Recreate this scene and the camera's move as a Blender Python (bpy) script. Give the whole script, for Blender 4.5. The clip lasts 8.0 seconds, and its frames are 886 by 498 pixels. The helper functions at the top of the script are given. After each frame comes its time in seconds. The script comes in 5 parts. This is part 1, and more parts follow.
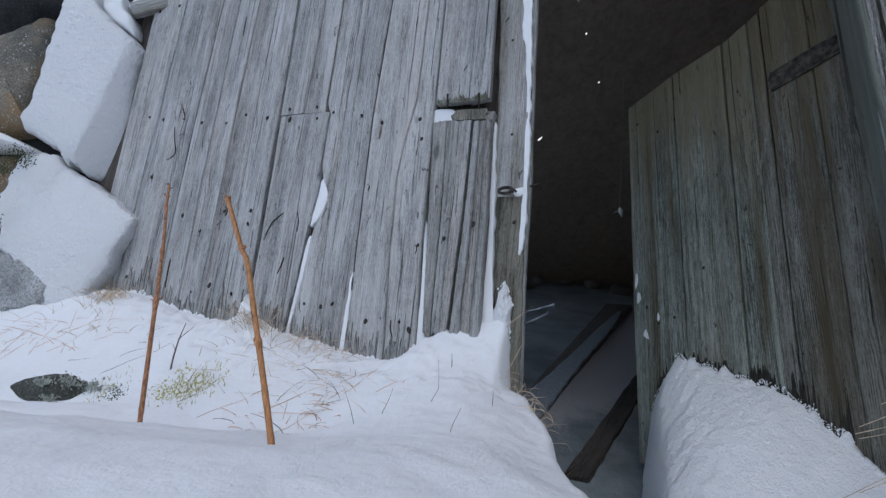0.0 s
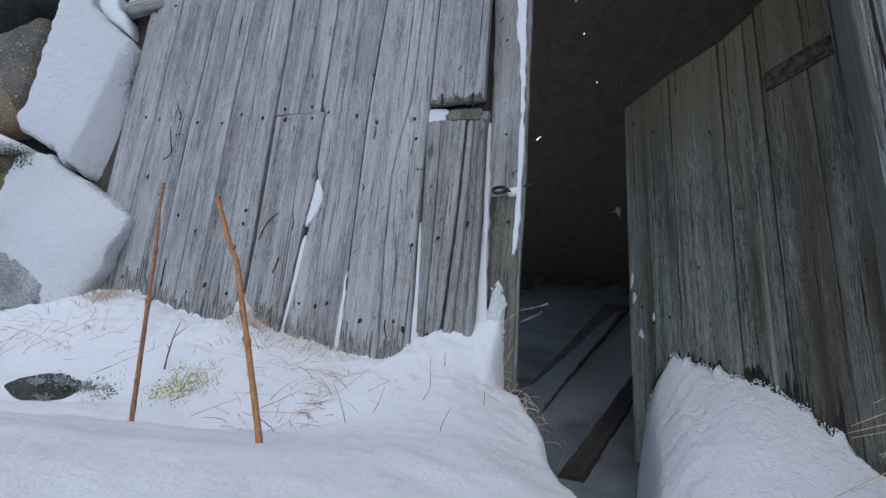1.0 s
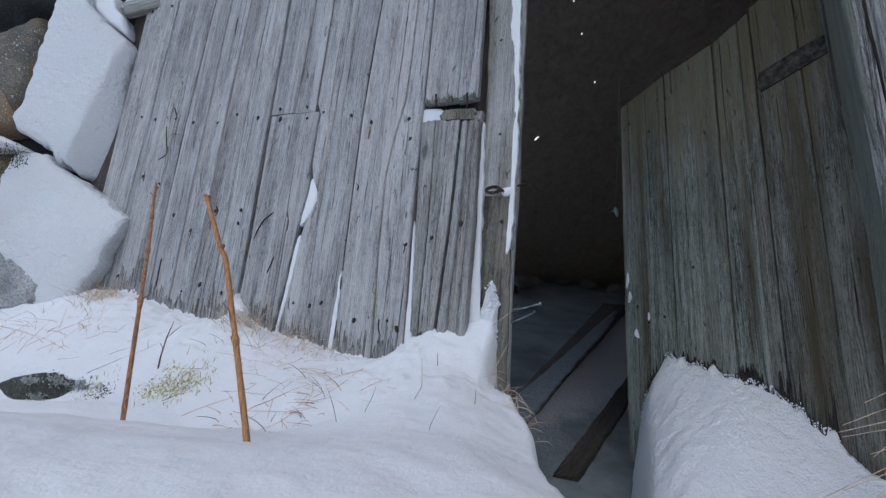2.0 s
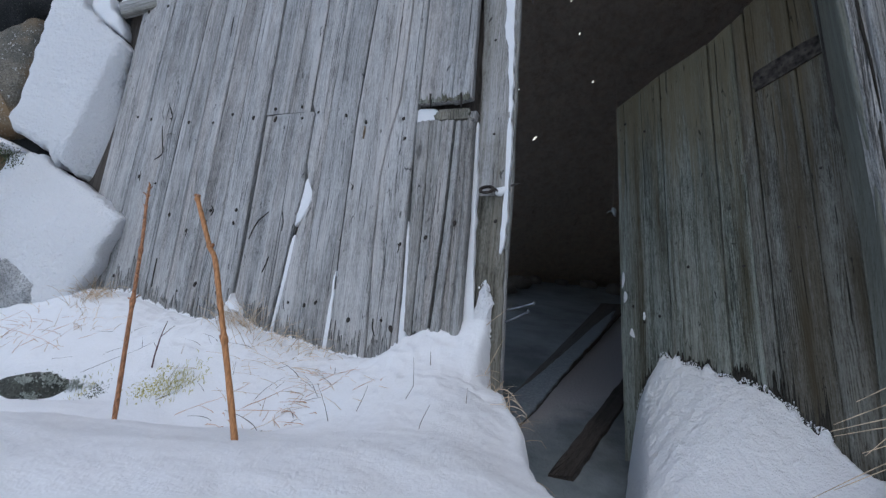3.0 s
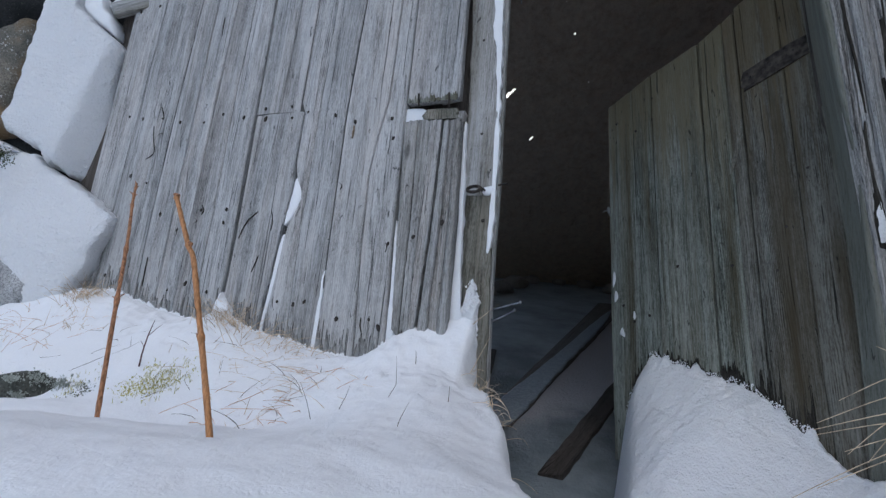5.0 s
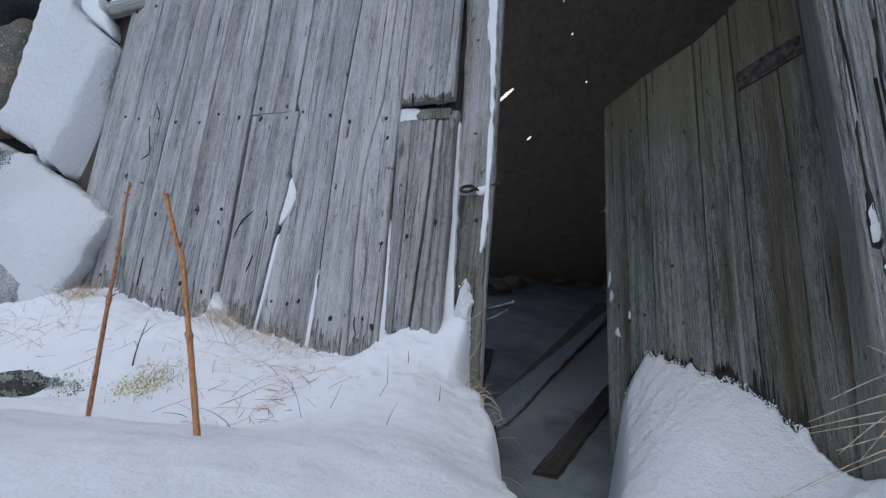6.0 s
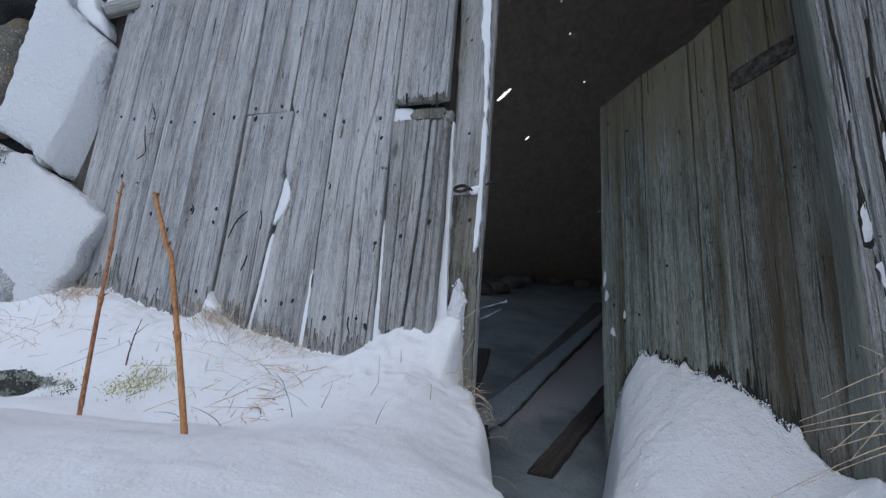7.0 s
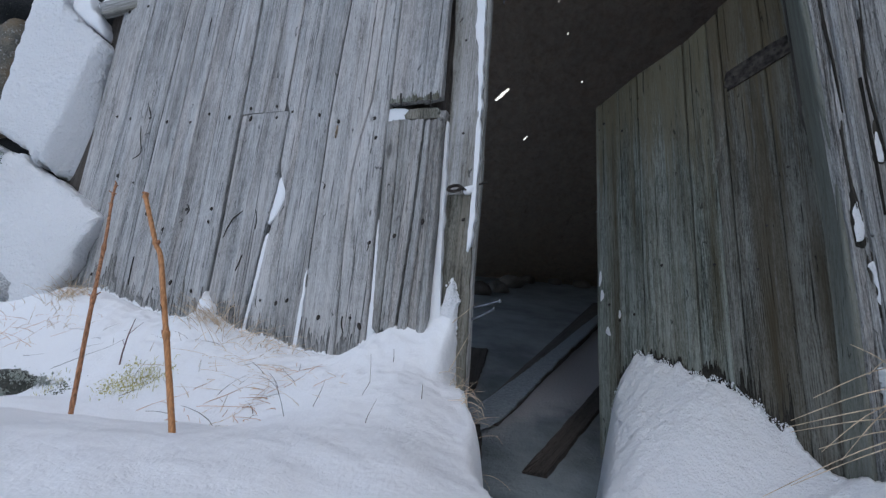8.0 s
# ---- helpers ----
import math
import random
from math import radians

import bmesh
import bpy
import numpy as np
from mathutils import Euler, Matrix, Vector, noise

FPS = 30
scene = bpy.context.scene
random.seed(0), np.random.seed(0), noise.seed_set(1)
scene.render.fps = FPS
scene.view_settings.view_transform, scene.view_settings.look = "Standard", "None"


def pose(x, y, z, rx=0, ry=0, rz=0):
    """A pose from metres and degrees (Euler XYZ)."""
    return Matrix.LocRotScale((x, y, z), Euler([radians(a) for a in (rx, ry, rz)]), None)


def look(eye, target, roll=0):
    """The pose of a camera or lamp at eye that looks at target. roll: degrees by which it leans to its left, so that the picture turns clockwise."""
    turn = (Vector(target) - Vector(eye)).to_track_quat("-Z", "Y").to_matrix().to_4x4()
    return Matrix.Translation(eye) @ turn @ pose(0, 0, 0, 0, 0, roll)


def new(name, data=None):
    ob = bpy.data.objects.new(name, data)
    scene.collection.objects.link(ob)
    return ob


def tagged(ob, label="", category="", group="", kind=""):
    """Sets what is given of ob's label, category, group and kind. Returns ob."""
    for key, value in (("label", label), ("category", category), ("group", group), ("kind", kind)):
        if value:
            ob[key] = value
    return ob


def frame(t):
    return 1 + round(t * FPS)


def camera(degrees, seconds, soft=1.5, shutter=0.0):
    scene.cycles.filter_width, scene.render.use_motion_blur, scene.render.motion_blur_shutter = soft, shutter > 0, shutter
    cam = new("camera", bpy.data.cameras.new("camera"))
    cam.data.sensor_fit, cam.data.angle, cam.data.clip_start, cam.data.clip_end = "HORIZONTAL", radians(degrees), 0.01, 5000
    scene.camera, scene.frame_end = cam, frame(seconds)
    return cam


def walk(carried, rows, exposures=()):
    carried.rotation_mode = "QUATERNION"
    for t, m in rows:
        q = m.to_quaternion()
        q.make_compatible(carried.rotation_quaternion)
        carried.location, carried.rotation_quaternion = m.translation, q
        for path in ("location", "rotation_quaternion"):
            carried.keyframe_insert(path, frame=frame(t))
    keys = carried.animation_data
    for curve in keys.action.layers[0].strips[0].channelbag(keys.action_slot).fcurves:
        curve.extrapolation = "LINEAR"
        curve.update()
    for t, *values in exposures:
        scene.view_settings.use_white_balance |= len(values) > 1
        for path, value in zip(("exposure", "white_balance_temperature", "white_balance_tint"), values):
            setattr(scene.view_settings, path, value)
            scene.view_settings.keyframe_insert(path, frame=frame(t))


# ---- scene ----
cam = camera(85.4, 8.0, soft=1.4)
# a slider shot: the camera glides 15 cm to the right without turning
AHEAD = Vector((0.0, 0.9879, 0.1553))
SLIDE = Vector((0.1502, -0.0206, 0.0015))
PACE = [(0.0, 0.0), (0.5, 0.06), (1.0, 0.118), (1.5, 0.181), (3.0, 0.364), (3.5, 0.426), (4.0, 0.487),
        (4.5, 0.551), (6.0, 0.744), (6.5, 0.810), (7.0, 0.874), (7.5, 0.939), (8.0, 1.0)]
EYE = Vector((0.0, 0.0, 0.2))
walk(cam, [(t, look(EYE + SLIDE * s, EYE + SLIDE * s + AHEAD, 5.04)) for t, s in PACE],
     [(0.0, 0.56, 6300, 6.6), (1.4, 0.56, 6300, 6.6), (1.5, 0.60, 6560, 4.5), (1.6, 0.60, 6560, 4.5), (1.7, 0.56, 6300, 6.6), (8.0, 0.56, 6300, 6.6)])

# ---- light: an overcast winter day ----
SUN_EL, SUN_AZ = radians(62), radians(190)
world = bpy.data.worlds.new("overcast_sky")
scene.world = world
world.use_nodes = True
wn = world.node_tree
sky = wn.nodes.new("ShaderNodeTexSky")
sky.sky_type, sky.sun_disc = "NISHITA", False
sky.sun_elevation, sky.sun_rotation = SUN_EL, SUN_AZ
sky.air_density, sky.dust_density, sky.ozone_density = 1.0, 1.6, 1.7
wn.links.new(sky.outputs[0], wn.nodes["Background"].inputs[0])
wn.nodes["Background"].inputs[1].default_value = 0.125
sun_data = bpy.data.lights.new("sun", "SUN")
sun_data.energy, sun_data.angle, sun_data.color = 0.32, radians(100), (1.0, 0.99, 0.97)
sun = new("sun", sun_data)
sun.matrix_world = look((0, 0, 0), (-math.sin(SUN_AZ) * math.cos(SUN_EL), -math.cos(SUN_AZ) * math.cos(SUN_EL), -math.sin(SUN_EL)))


# ---- materials ----
def shader(name, rough=0.8):
    mat = bpy.data.materials.new(name)
    mat.use_nodes = True
    nt = mat.node_tree
    bsdf = nt.nodes["Principled BSDF"]
    bsdf.inputs["Roughness"].default_value = rough
    bsdf.inputs["Specular IOR Level"].default_value = 0.25
    return mat, nt, bsdf


def node(nt, kind, **inputs):
    n = nt.nodes.new(kind)
    for key, value in inputs.items():
        slot = key.replace("_", " ")
        if hasattr(value, "is_linked"):
            nt.links.new(value, n.inputs[slot])
        else:
            n.inputs[slot].default_value = value
    return n


def mapped(nt, vec, scale, loc=(0, 0, 0)):
    n = nt.nodes.new("ShaderNodeMapping")
    n.inputs["Scale"].default_value = scale
    n.inputs["Location"].default_value = loc
    nt.links.new(vec, n.inputs["Vector"])
    return n.outputs[0]


def noise_tex(nt, vec, scale, detail=4.0, rough=0.55, distortion=0.0):
    n = node(nt, "ShaderNodeTexNoise", Vector=vec, Scale=scale, Detail=detail, Roughness=rough, Distortion=distortion)
    return n.outputs["Fac"]


def ramp(nt, fac, stops):
    n = nt.nodes.new("ShaderNodeValToRGB")
    while len(n.color_ramp.elements) < len(stops):
        n.color_ramp.elements.new(0.5)
    for e, (pos, col) in zip(n.color_ramp.elements, stops):
        e.position = pos
        e.color = (*col, 1) if len(col) == 3 else col
    nt.links.new(fac, n.inputs[0])
    return n.outputs[0]


def grey(v):
    return (v, v, v)


def blend(nt, fac, a, b, mode="MIX"):
    n = nt.nodes.new("ShaderNodeMix")
    n.data_type, n.blend_type = "RGBA", mode
    for slot, value in ((0, fac), (6, a), (7, b)):
        if hasattr(value, "is_linked"):
            nt.links.new(value, n.inputs[slot])
        elif slot == 0:
            n.inputs[0].default_value = value
        else:
            n.inputs[slot].default_value = (*value, 1)
    return n.outputs[2]


def arith(nt, op, a, b=0.0):
    n = nt.nodes.new("ShaderNodeMath")
    n.operation = op
    for slot, value in ((0, a), (1, b)):
        if hasattr(value, "is_linked"):
            nt.links.new(value, n.inputs[slot])
        else:
            n.inputs[slot].default_value = value
    return n.outputs[0]


def relief(nt, bsdf, height, depth, strength=1.0):
    n = node(nt, "ShaderNodeBump", Height=height, Strength=strength, Distance=depth)
    nt.links.new(n.outputs[0], bsdf.inputs["Normal"])


def make_wood(name, dark, mid, light, stain, stain_amount, ridge=0.0022, stain_from=0.50, figure=1.0, streak=(9, 9, 1.1), weep=None):
    """Weathered timber; the grain runs along the object's own z."""
    mat, nt, bsdf = shader(name, 0.82)
    tc = nt.nodes.new("ShaderNodeTexCoord")
    info = nt.nodes.new("ShaderNodeObjectInfo")
    shift = nt.nodes.new("ShaderNodeCombineXYZ")
    nt.links.new(arith(nt, "MULTIPLY", info.outputs["Random"], 37.0), shift.inputs[0])
    nt.links.new(arith(nt, "MULTIPLY", info.outputs["Random"], 91.0), shift.inputs[2])
    add = nt.nodes.new("ShaderNodeVectorMath")
    add.operation = "ADD"
    nt.links.new(tc.outputs["Object"], add.inputs[0])
    nt.links.new(shift.outputs[0], add.inputs[1])
    vec = add.outputs[0]
    # slow wander bends the grain round knots
    wander = node(nt, "ShaderNodeTexNoise", Vector=mapped(nt, vec, (7, 7, 2.2)), Scale=1.0, Detail=2.0)
    bent = nt.nodes.new("ShaderNodeVectorMath")
    bent.operation = "MULTIPLY_ADD"
    nt.links.new(wander.outputs["Color"], bent.inputs[0])
    bent.inputs[1].default_value = (0.018, 0.018, 0.0)
    nt.links.new(vec, bent.inputs[2])
    g = bent.outputs[0]
    knots = node(nt, "ShaderNodeTexVoronoi", Vector=mapped(nt, vec, (5.0, 0.4, 1.7)), Scale=1.0)
    near_knot = knots.outputs["Distance"]
    swirl = ramp(nt, near_knot, [(0.0, grey(1)), (0.12, grey(0.55)), (0.34, grey(0))])
    axis = nt.nodes.new("ShaderNodeSeparateXYZ")
    nt.links.new(g, axis.inputs[0])
    across = arith(nt, "ADD", axis.outputs[0], arith(nt, "MULTIPLY", axis.outputs[1], 0.6))
    flow = noise_tex(nt, mapped(nt, g, (8.5, 8.5, 0.55)), 1.0, 1.5, 0.45)
    phase = arith(nt, "ADD", arith(nt, "MULTIPLY", across, 1050.0), arith(nt, "ADD", arith(nt, "MULTIPLY", flow, 120.0), arith(nt, "MULTIPLY", swirl, 24.0 * figure)))
    wave = arith(nt, "ADD", arith(nt, "MULTIPLY", arith(nt, "SINE", phase), 0.5), 0.5)
    late = arith(nt, "MULTIPLY", arith(nt, "POWER", wave, 4.0), ramp(nt, noise_tex(nt, mapped(nt, vec, (17, 17, 2.4)), 1.0, 3.0), [(0.38, grey(0.0)), (0.66, grey(1))]))
    fine = noise_tex(nt, mapped(nt, g, (300, 300, 20)), 1.0, 4.0, 0.72)
    rings = noise_tex(nt, mapped(nt, g, (95, 95, 2.2)), 1.0, 5.0, 0.7)
    broad = noise_tex(nt, mapped(nt, g, (24, 24, 0.55)), 1.0, 3.0, 0.6)
    cloud = noise_tex(nt, mapped(nt, vec, (9, 9, 4.0)), 1.0, 4.0, 0.6)
    blotch = noise_tex(nt, mapped(nt, vec, streak), 1.0, 5.0, 0.65)
    tone = arith(nt, "ADD", arith(nt, "MULTIPLY", fine, 0.36), arith(nt, "ADD", arith(nt, "MULTIPLY", rings, 0.27), arith(nt, "ADD", arith(nt, "MULTIPLY", broad, 0.22), arith(nt, "MULTIPLY", cloud, 0.15))))
    tone = arith(nt, "SUBTRACT", tone, arith(nt, "MULTIPLY", late, arith(nt, "ADD", arith(nt, "MULTIPLY", swirl, 0.22 * figure), 0.035 + 0.045 * figure)))
    speck = noise_tex(nt, mapped(nt, vec, (260, 260, 110)), 1.0, 2.0, 0.6)
    tone = arith(nt, "ADD", tone, arith(nt, "MULTIPLY", arith(nt, "SUBTRACT", speck, 0.5), 0.16))
    col = ramp(nt, tone, [(0.365, dark), (0.455, mid), (0.558, light)])
    # some bands of the sapwood have weathered warmer than others
    warm = ramp(nt, noise_tex(nt, mapped(nt, g, (15, 15, 0.7)), 1.0, 3.0), [(0.45, grey(0)), (0.62, grey(1))])
    col = blend(nt, arith(nt, "MULTIPLY", warm, 0.6), col, (1.06, 0.99, 0.945), "MULTIPLY")
    col = blend(nt, arith(nt, "MULTIPLY", ramp(nt, blotch, [(stain_from, grey(0)), (stain_from + 0.27, grey(1))]), stain_amount), col, stain, "MIX")
    if weep:
        # rain has run down from the top and left brown tongues
        own = nt.nodes.new("ShaderNodeSeparateXYZ")
        nt.links.new(tc.outputs["Object"], own.inputs[0])
        tongue = noise_tex(nt, mapped(nt, vec, (26, 26, 1.3)), 1.0, 4.0, 0.6)
        fall = arith(nt, "ADD", own.outputs[2], arith(nt, "MULTIPLY", arith(nt, "SUBTRACT", tongue, 0.5), 1.6))
        col = blend(nt, arith(nt, "MULTIPLY", ramp(nt, arith(nt, "MULTIPLY", fall, 0.5), [(0.44, grey(0)), (0.66, grey(1))]), 0.75), col, weep, "MIX")
    knot = ramp(nt, near_knot, [(0.03, grey(1)), (0.065, grey(0))])
    col = blend(nt, arith(nt, "MULTIPLY", knot, 0.65), col, tuple(0.6 * c for c in dark))
    # drying checks: thin, long and dark
    check = ramp(nt, noise_tex(nt, mapped(nt, g, (170, 170, 0.9)), 1.0, 1.5, 0.5), [(0.285, grey(1)), (0.325, grey(0))])
    col = blend(nt, arith(nt, "MULTIPLY", check, 0.8), col, tuple(0.3 * c for c in dark))
    # short splits across the grain beside the knots
    nick = ramp(nt, noise_tex(nt, mapped(nt, vec, (60, 60, 19)), 1.0, 3.0, 0.55, 1.2), [(0.285, grey(1)), (0.315, grey(0))])
    col = blend(nt, arith(nt, "MULTIPLY", nick, 0.7), col, tuple(0.35 * c for c in dark))
    # every piece its own tone
    vary = nt.nodes.new("ShaderNodeHueSaturation")
    nt.links.new(arith(nt, "ADD", arith(nt, "MULTIPLY", info.outputs["Random"], 0.22), 0.89), vary.inputs["Value"])
    nt.links.new(col, vary.inputs["Color"])
    nt.links.new(vary.outputs[0], bsdf.inputs["Base Color"])
    h = arith(nt, "SUBTRACT", arith(nt, "ADD", arith(nt, "MULTIPLY", rings, 0.6), arith(nt, "ADD", arith(nt, "MULTIPLY", fine, 0.35), arith(nt, "MULTIPLY", late, -0.25))), arith(nt, "MULTIPLY", arith(nt, "ADD", check, nick), 0.8))
    relief(nt, bsdf, h, 1.3 * ridge)
    return mat


WOOD = make_wood("weathered_grey_wood", (0.085, 0.086, 0.086), (0.282, 0.28, 0.277), (0.475, 0.473, 0.472), (0.175, 0.172, 0.165), 0.55, 0.0040)
WOOD_PALE = make_wood("pale_grey_wood", (0.10, 0.098, 0.095), (0.355, 0.348, 0.34), (0.55, 0.543, 0.535), (0.22, 0.213, 0.20), 0.4, 0.0040)
WOOD_ROUGH = make_wood("cracked_grey_wood", (0.05, 0.048, 0.044), (0.255, 0.25, 0.242), (0.46, 0.455, 0.445), (0.16, 0.145, 0.115), 0.5, 0.006, figure=0.3)
WOOD_HEWN = make_wood("hewn_jamb_wood", (0.04, 0.038, 0.035), (0.25, 0.246, 0.238), (0.48, 0.475, 0.462), (0.14, 0.127, 0.10), 0.5, 0.010, figure=0.25)
WOOD_DOOR = make_wood("damp_door_wood", (0.026, 0.029, 0.024), (0.142, 0.156, 0.134), (0.345, 0.368, 0.330), (0.082, 0.066, 0.034), 0.95, 0.006, 0.43, streak=(15, 15, 0.75), weep=(0.20, 0.164, 0.098))
# brown stain, with the shade of the hinge corner darkening the colour further
WOOD_DOOR_BROWN_SHADE = make_wood("brown_stained_and_shaded_door_wood", (0.018, 0.017, 0.014), (0.084, 0.083, 0.071), (0.205, 0.206, 0.184), (0.054, 0.041, 0.022), 0.95, 0.004, 0.42, streak=(12, 12, 0.5), weep=(0.135, 0.103, 0.058))
WOOD_POST = make_wood("mossy_post_wood", (0.055, 0.052, 0.046), (0.24, 0.24, 0.235), (0.40, 0.40, 0.40), (0.12, 0.105, 0.065), 0.9, 0.004, 0.44, figure=0.5, streak=(12, 12, 1.0))
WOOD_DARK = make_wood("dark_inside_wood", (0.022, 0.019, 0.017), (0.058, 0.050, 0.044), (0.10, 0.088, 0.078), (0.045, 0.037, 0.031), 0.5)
WOOD_LOFT = make_wood("old_roof_wood", (0.21, 0.168, 0.13), (0.345, 0.285, 0.225), (0.455, 0.38, 0.305), (0.26, 0.21, 0.165), 0.5)
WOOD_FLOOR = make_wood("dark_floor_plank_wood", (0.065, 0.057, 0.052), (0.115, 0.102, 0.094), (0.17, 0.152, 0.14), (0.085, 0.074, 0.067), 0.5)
WOOD_JAMB = make_wood("planed_jamb_wood", (0.085, 0.086, 0.070), (0.145, 0.148, 0.124), (0.20, 0.205, 0.178), (0.10, 0.095, 0.068), 0.6, 0.0012, figure=0.3)
WOOD_MOSSY = make_wood("olive_rotten_wood", (0.026, 0.024, 0.019), (0.115, 0.110, 0.090), (0.27, 0.262, 0.225), (0.06, 0.052, 0.032), 0.8, 0.006, figure=0.4)
WOOD_DAMP = make_wood("damp_grey_wood", (0.06, 0.059, 0.056), (0.225, 0.222, 0.216), (0.39, 0.387, 0.38), (0.14, 0.13, 0.115), 0.6, 0.003)
# for wet board feet, and for the shade inside cracks, splits and holes
WOOD_WET_SHADE = make_wood("black_wet_and_shade_wood", (0.010, 0.009, 0.007), (0.026, 0.023, 0.018), (0.06, 0.054, 0.045), (0.018, 0.014, 0.009), 0.6, 0.003)


def make_snow(name, tint=(0.83, 0.835, 0.85), coarse=0.0):
    mat, nt, bsdf = shader(name, 0.75)
    geo = nt.nodes.new("ShaderNodeNewGeometry")
    pos = geo.outputs["Position"]
    lumps = noise_tex(nt, pos, 34.0, 3.0, 0.55)
    grain = noise_tex(nt, pos, 230.0, 4.0, 0.7)
    crystal = noise_tex(nt, pos, 950.0, 2.0, 0.6)
    shade = ramp(nt, grain, [(0.3, tuple(0.94 * c for c in tint)), (0.65, tint)])
    nt.links.new(shade, bsdf.inputs["Base Color"])
    # the wind-packed drift in the doorway is coarser than the open field
    axis = nt.nodes.new("ShaderNodeSeparateXYZ")
    nt.links.new(pos, axis.inputs[0])
    clods = noise_tex(nt, pos, 48.0, 5.0, 0.62)
    packed = ramp(nt, arith(nt, "MULTIPLY", axis.outputs[0], 0.5), [(0.24, grey(coarse)), (0.34, grey(1.2))])
    h = arith(nt, "ADD", arith(nt, "MULTIPLY", lumps, 0.45), arith(nt, "ADD", arith(nt, "MULTIPLY", grain, 0.20), arith(nt, "MULTIPLY", crystal, 0.045)))
    grit = noise_tex(nt, pos, 120.0, 3.0, 0.6)
    h = arith(nt, "ADD", h, arith(nt, "MULTIPLY", arith(nt, "MULTIPLY", arith(nt, "ADD", clods, arith(nt, "MULTIPLY", grit, 0.55)), packed), 1.15))
    relief(nt, bsdf, h, 0.009, 0.9)
    return mat


SNOW = make_snow("fresh_snow")
SNOW_CRUST = make_snow("crusted_snow", coarse=1.9)


def make_rock(name, dark, light, lichen, amount, rusty=0.0):
    mat, nt, bsdf = shader(name, 0.85)
    tc = nt.nodes.new("ShaderNodeTexCoord")
    vec = tc.outputs["Object"]
    big = noise_tex(nt, vec, 7.0, 5.0, 0.6)
    grain = noise_tex(nt, vec, 160.0, 4.0, 0.7)
    col = ramp(nt, big, [(0.32, dark), (0.68, light)])
    col = blend(nt, ramp(nt, grain, [(0.45, grey(0.0)), (0.62, grey(0.7))]), col, tuple(0.45 * c for c in dark), "MIX")
    ochre = ramp(nt, noise_tex(nt, vec, 4.5, 4.0, 0.6), [(0.46, grey(0)), (0.62, grey(1))])
    col = blend(nt, arith(nt, "MULTIPLY", ochre, rusty), col, (0.30, 0.185, 0.085))
    spots = noise_tex(nt, vec, 120.0, 3.0, 0.6)
    col = blend(nt, arith(nt, "MULTIPLY", ramp(nt, spots, [(0.62, grey(0)), (0.68, grey(1))]), amount), col, lichen)
    nt.links.new(col, bsdf.inputs["Base Color"])
    relief(nt, bsdf, arith(nt, "ADD", big, arith(nt, "MULTIPLY", grain, 0.45)), 0.02, 0.9)
    return mat


ROCK = make_rock("lichen_covered_granite", (0.15, 0.145, 0.125), (0.36, 0.315, 0.25), (0.70, 0.69, 0.66), 0.9, 0.7)
# near black: the shade between and behind the wall stones is in this colour
ROCK_DARK = make_rock("shade_dark_stone", (0.012, 0.013, 0.014), (0.045, 0.046, 0.048), (0.16, 0.19, 0.13), 0.25)
LICHEN = make_rock("mossy_lichen", (0.06, 0.075, 0.03), (0.16, 0.17, 0.11), (0.34, 0.38, 0.30), 0.9)


def plain(name, col, rough=0.7, metal=0.0, scale=60.0, spread=0.5, along=1.0):
    mat, nt, bsdf = shader(name, rough)
    tc = nt.nodes.new("ShaderNodeTexCoord")
    info = nt.nodes.new("ShaderNodeObjectInfo")
    n = noise_tex(nt, mapped(nt, tc.outputs["Object"], (1, 1, along)), scale, 4.0)
    c = ramp(nt, n, [(0.3, tuple(v * (1 - spread) for v in col)), (0.7, tuple(min(1, v * (1 + spread)) for v in col))])
    nt.links.new(c, bsdf.inputs["Base Color"])
    bsdf.inputs["Metallic"].default_value = metal
    relief(nt, bsdf, n, 0.0008)
    return mat


IRON = plain("rusted_black_iron", (0.045, 0.038, 0.034), 0.7, 0.3)
RUST = plain("brown_rusted_iron", (0.060, 0.050, 0.042), 0.9, 0.1, 45.0, 0.8)
STEEL = plain("zinc_nail_steel", (0.16, 0.17, 0.19), 0.4, 0.9)
STALK = plain("dry_orange_brown_stalk", (0.43, 0.205, 0.09), 0.6, 0.0, 330.0, 0.4, 0.05)
STALK_RED = plain("dry_red_brown_stalk", (0.33, 0.155, 0.08), 0.6, 0.0, 300.0, 0.7, 0.06)
STRAW = plain("dead_straw_grass", (0.56, 0.44, 0.31), 0.7, 0.0, 25.0, 0.5)
GRASS_DARK = plain("dead_dark_grass", (0.10, 0.075, 0.055), 0.7, 0.0, 25.0, 0.4)
MOSS = plain("yellow_green_moss", (0.46, 0.42, 0.17), 0.9, 0.0, 120.0, 0.5)
LICHEN_GREY = make_rock("pale_green_lichen", (0.34, 0.37, 0.32), (0.58, 0.61, 0.55), (0.7, 0.72, 0.66), 0.8)
ROCK_SNOWY = make_rock("snow_dusted_granite", (0.30, 0.30, 0.30), (0.78, 0.79, 0.80), (0.20, 0.22, 0.18), 0.8)
STONE_GREY = make_rock("olive_grey_stone", (0.055, 0.057, 0.048), (0.15, 0.155, 0.13), (0.34, 0.37, 0.31), 0.7)
BACK_STONE = make_rock("brown_sooty_stone", (0.20, 0.178, 0.158), (0.30, 0.27, 0.245), (0.34, 0.31, 0.28), 0.2)
EARTH = make_rock("frozen_dark_earth", (0.012, 0.01, 0.008), (0.04, 0.032, 0.026), (0.12, 0.13, 0.14), 0.3)


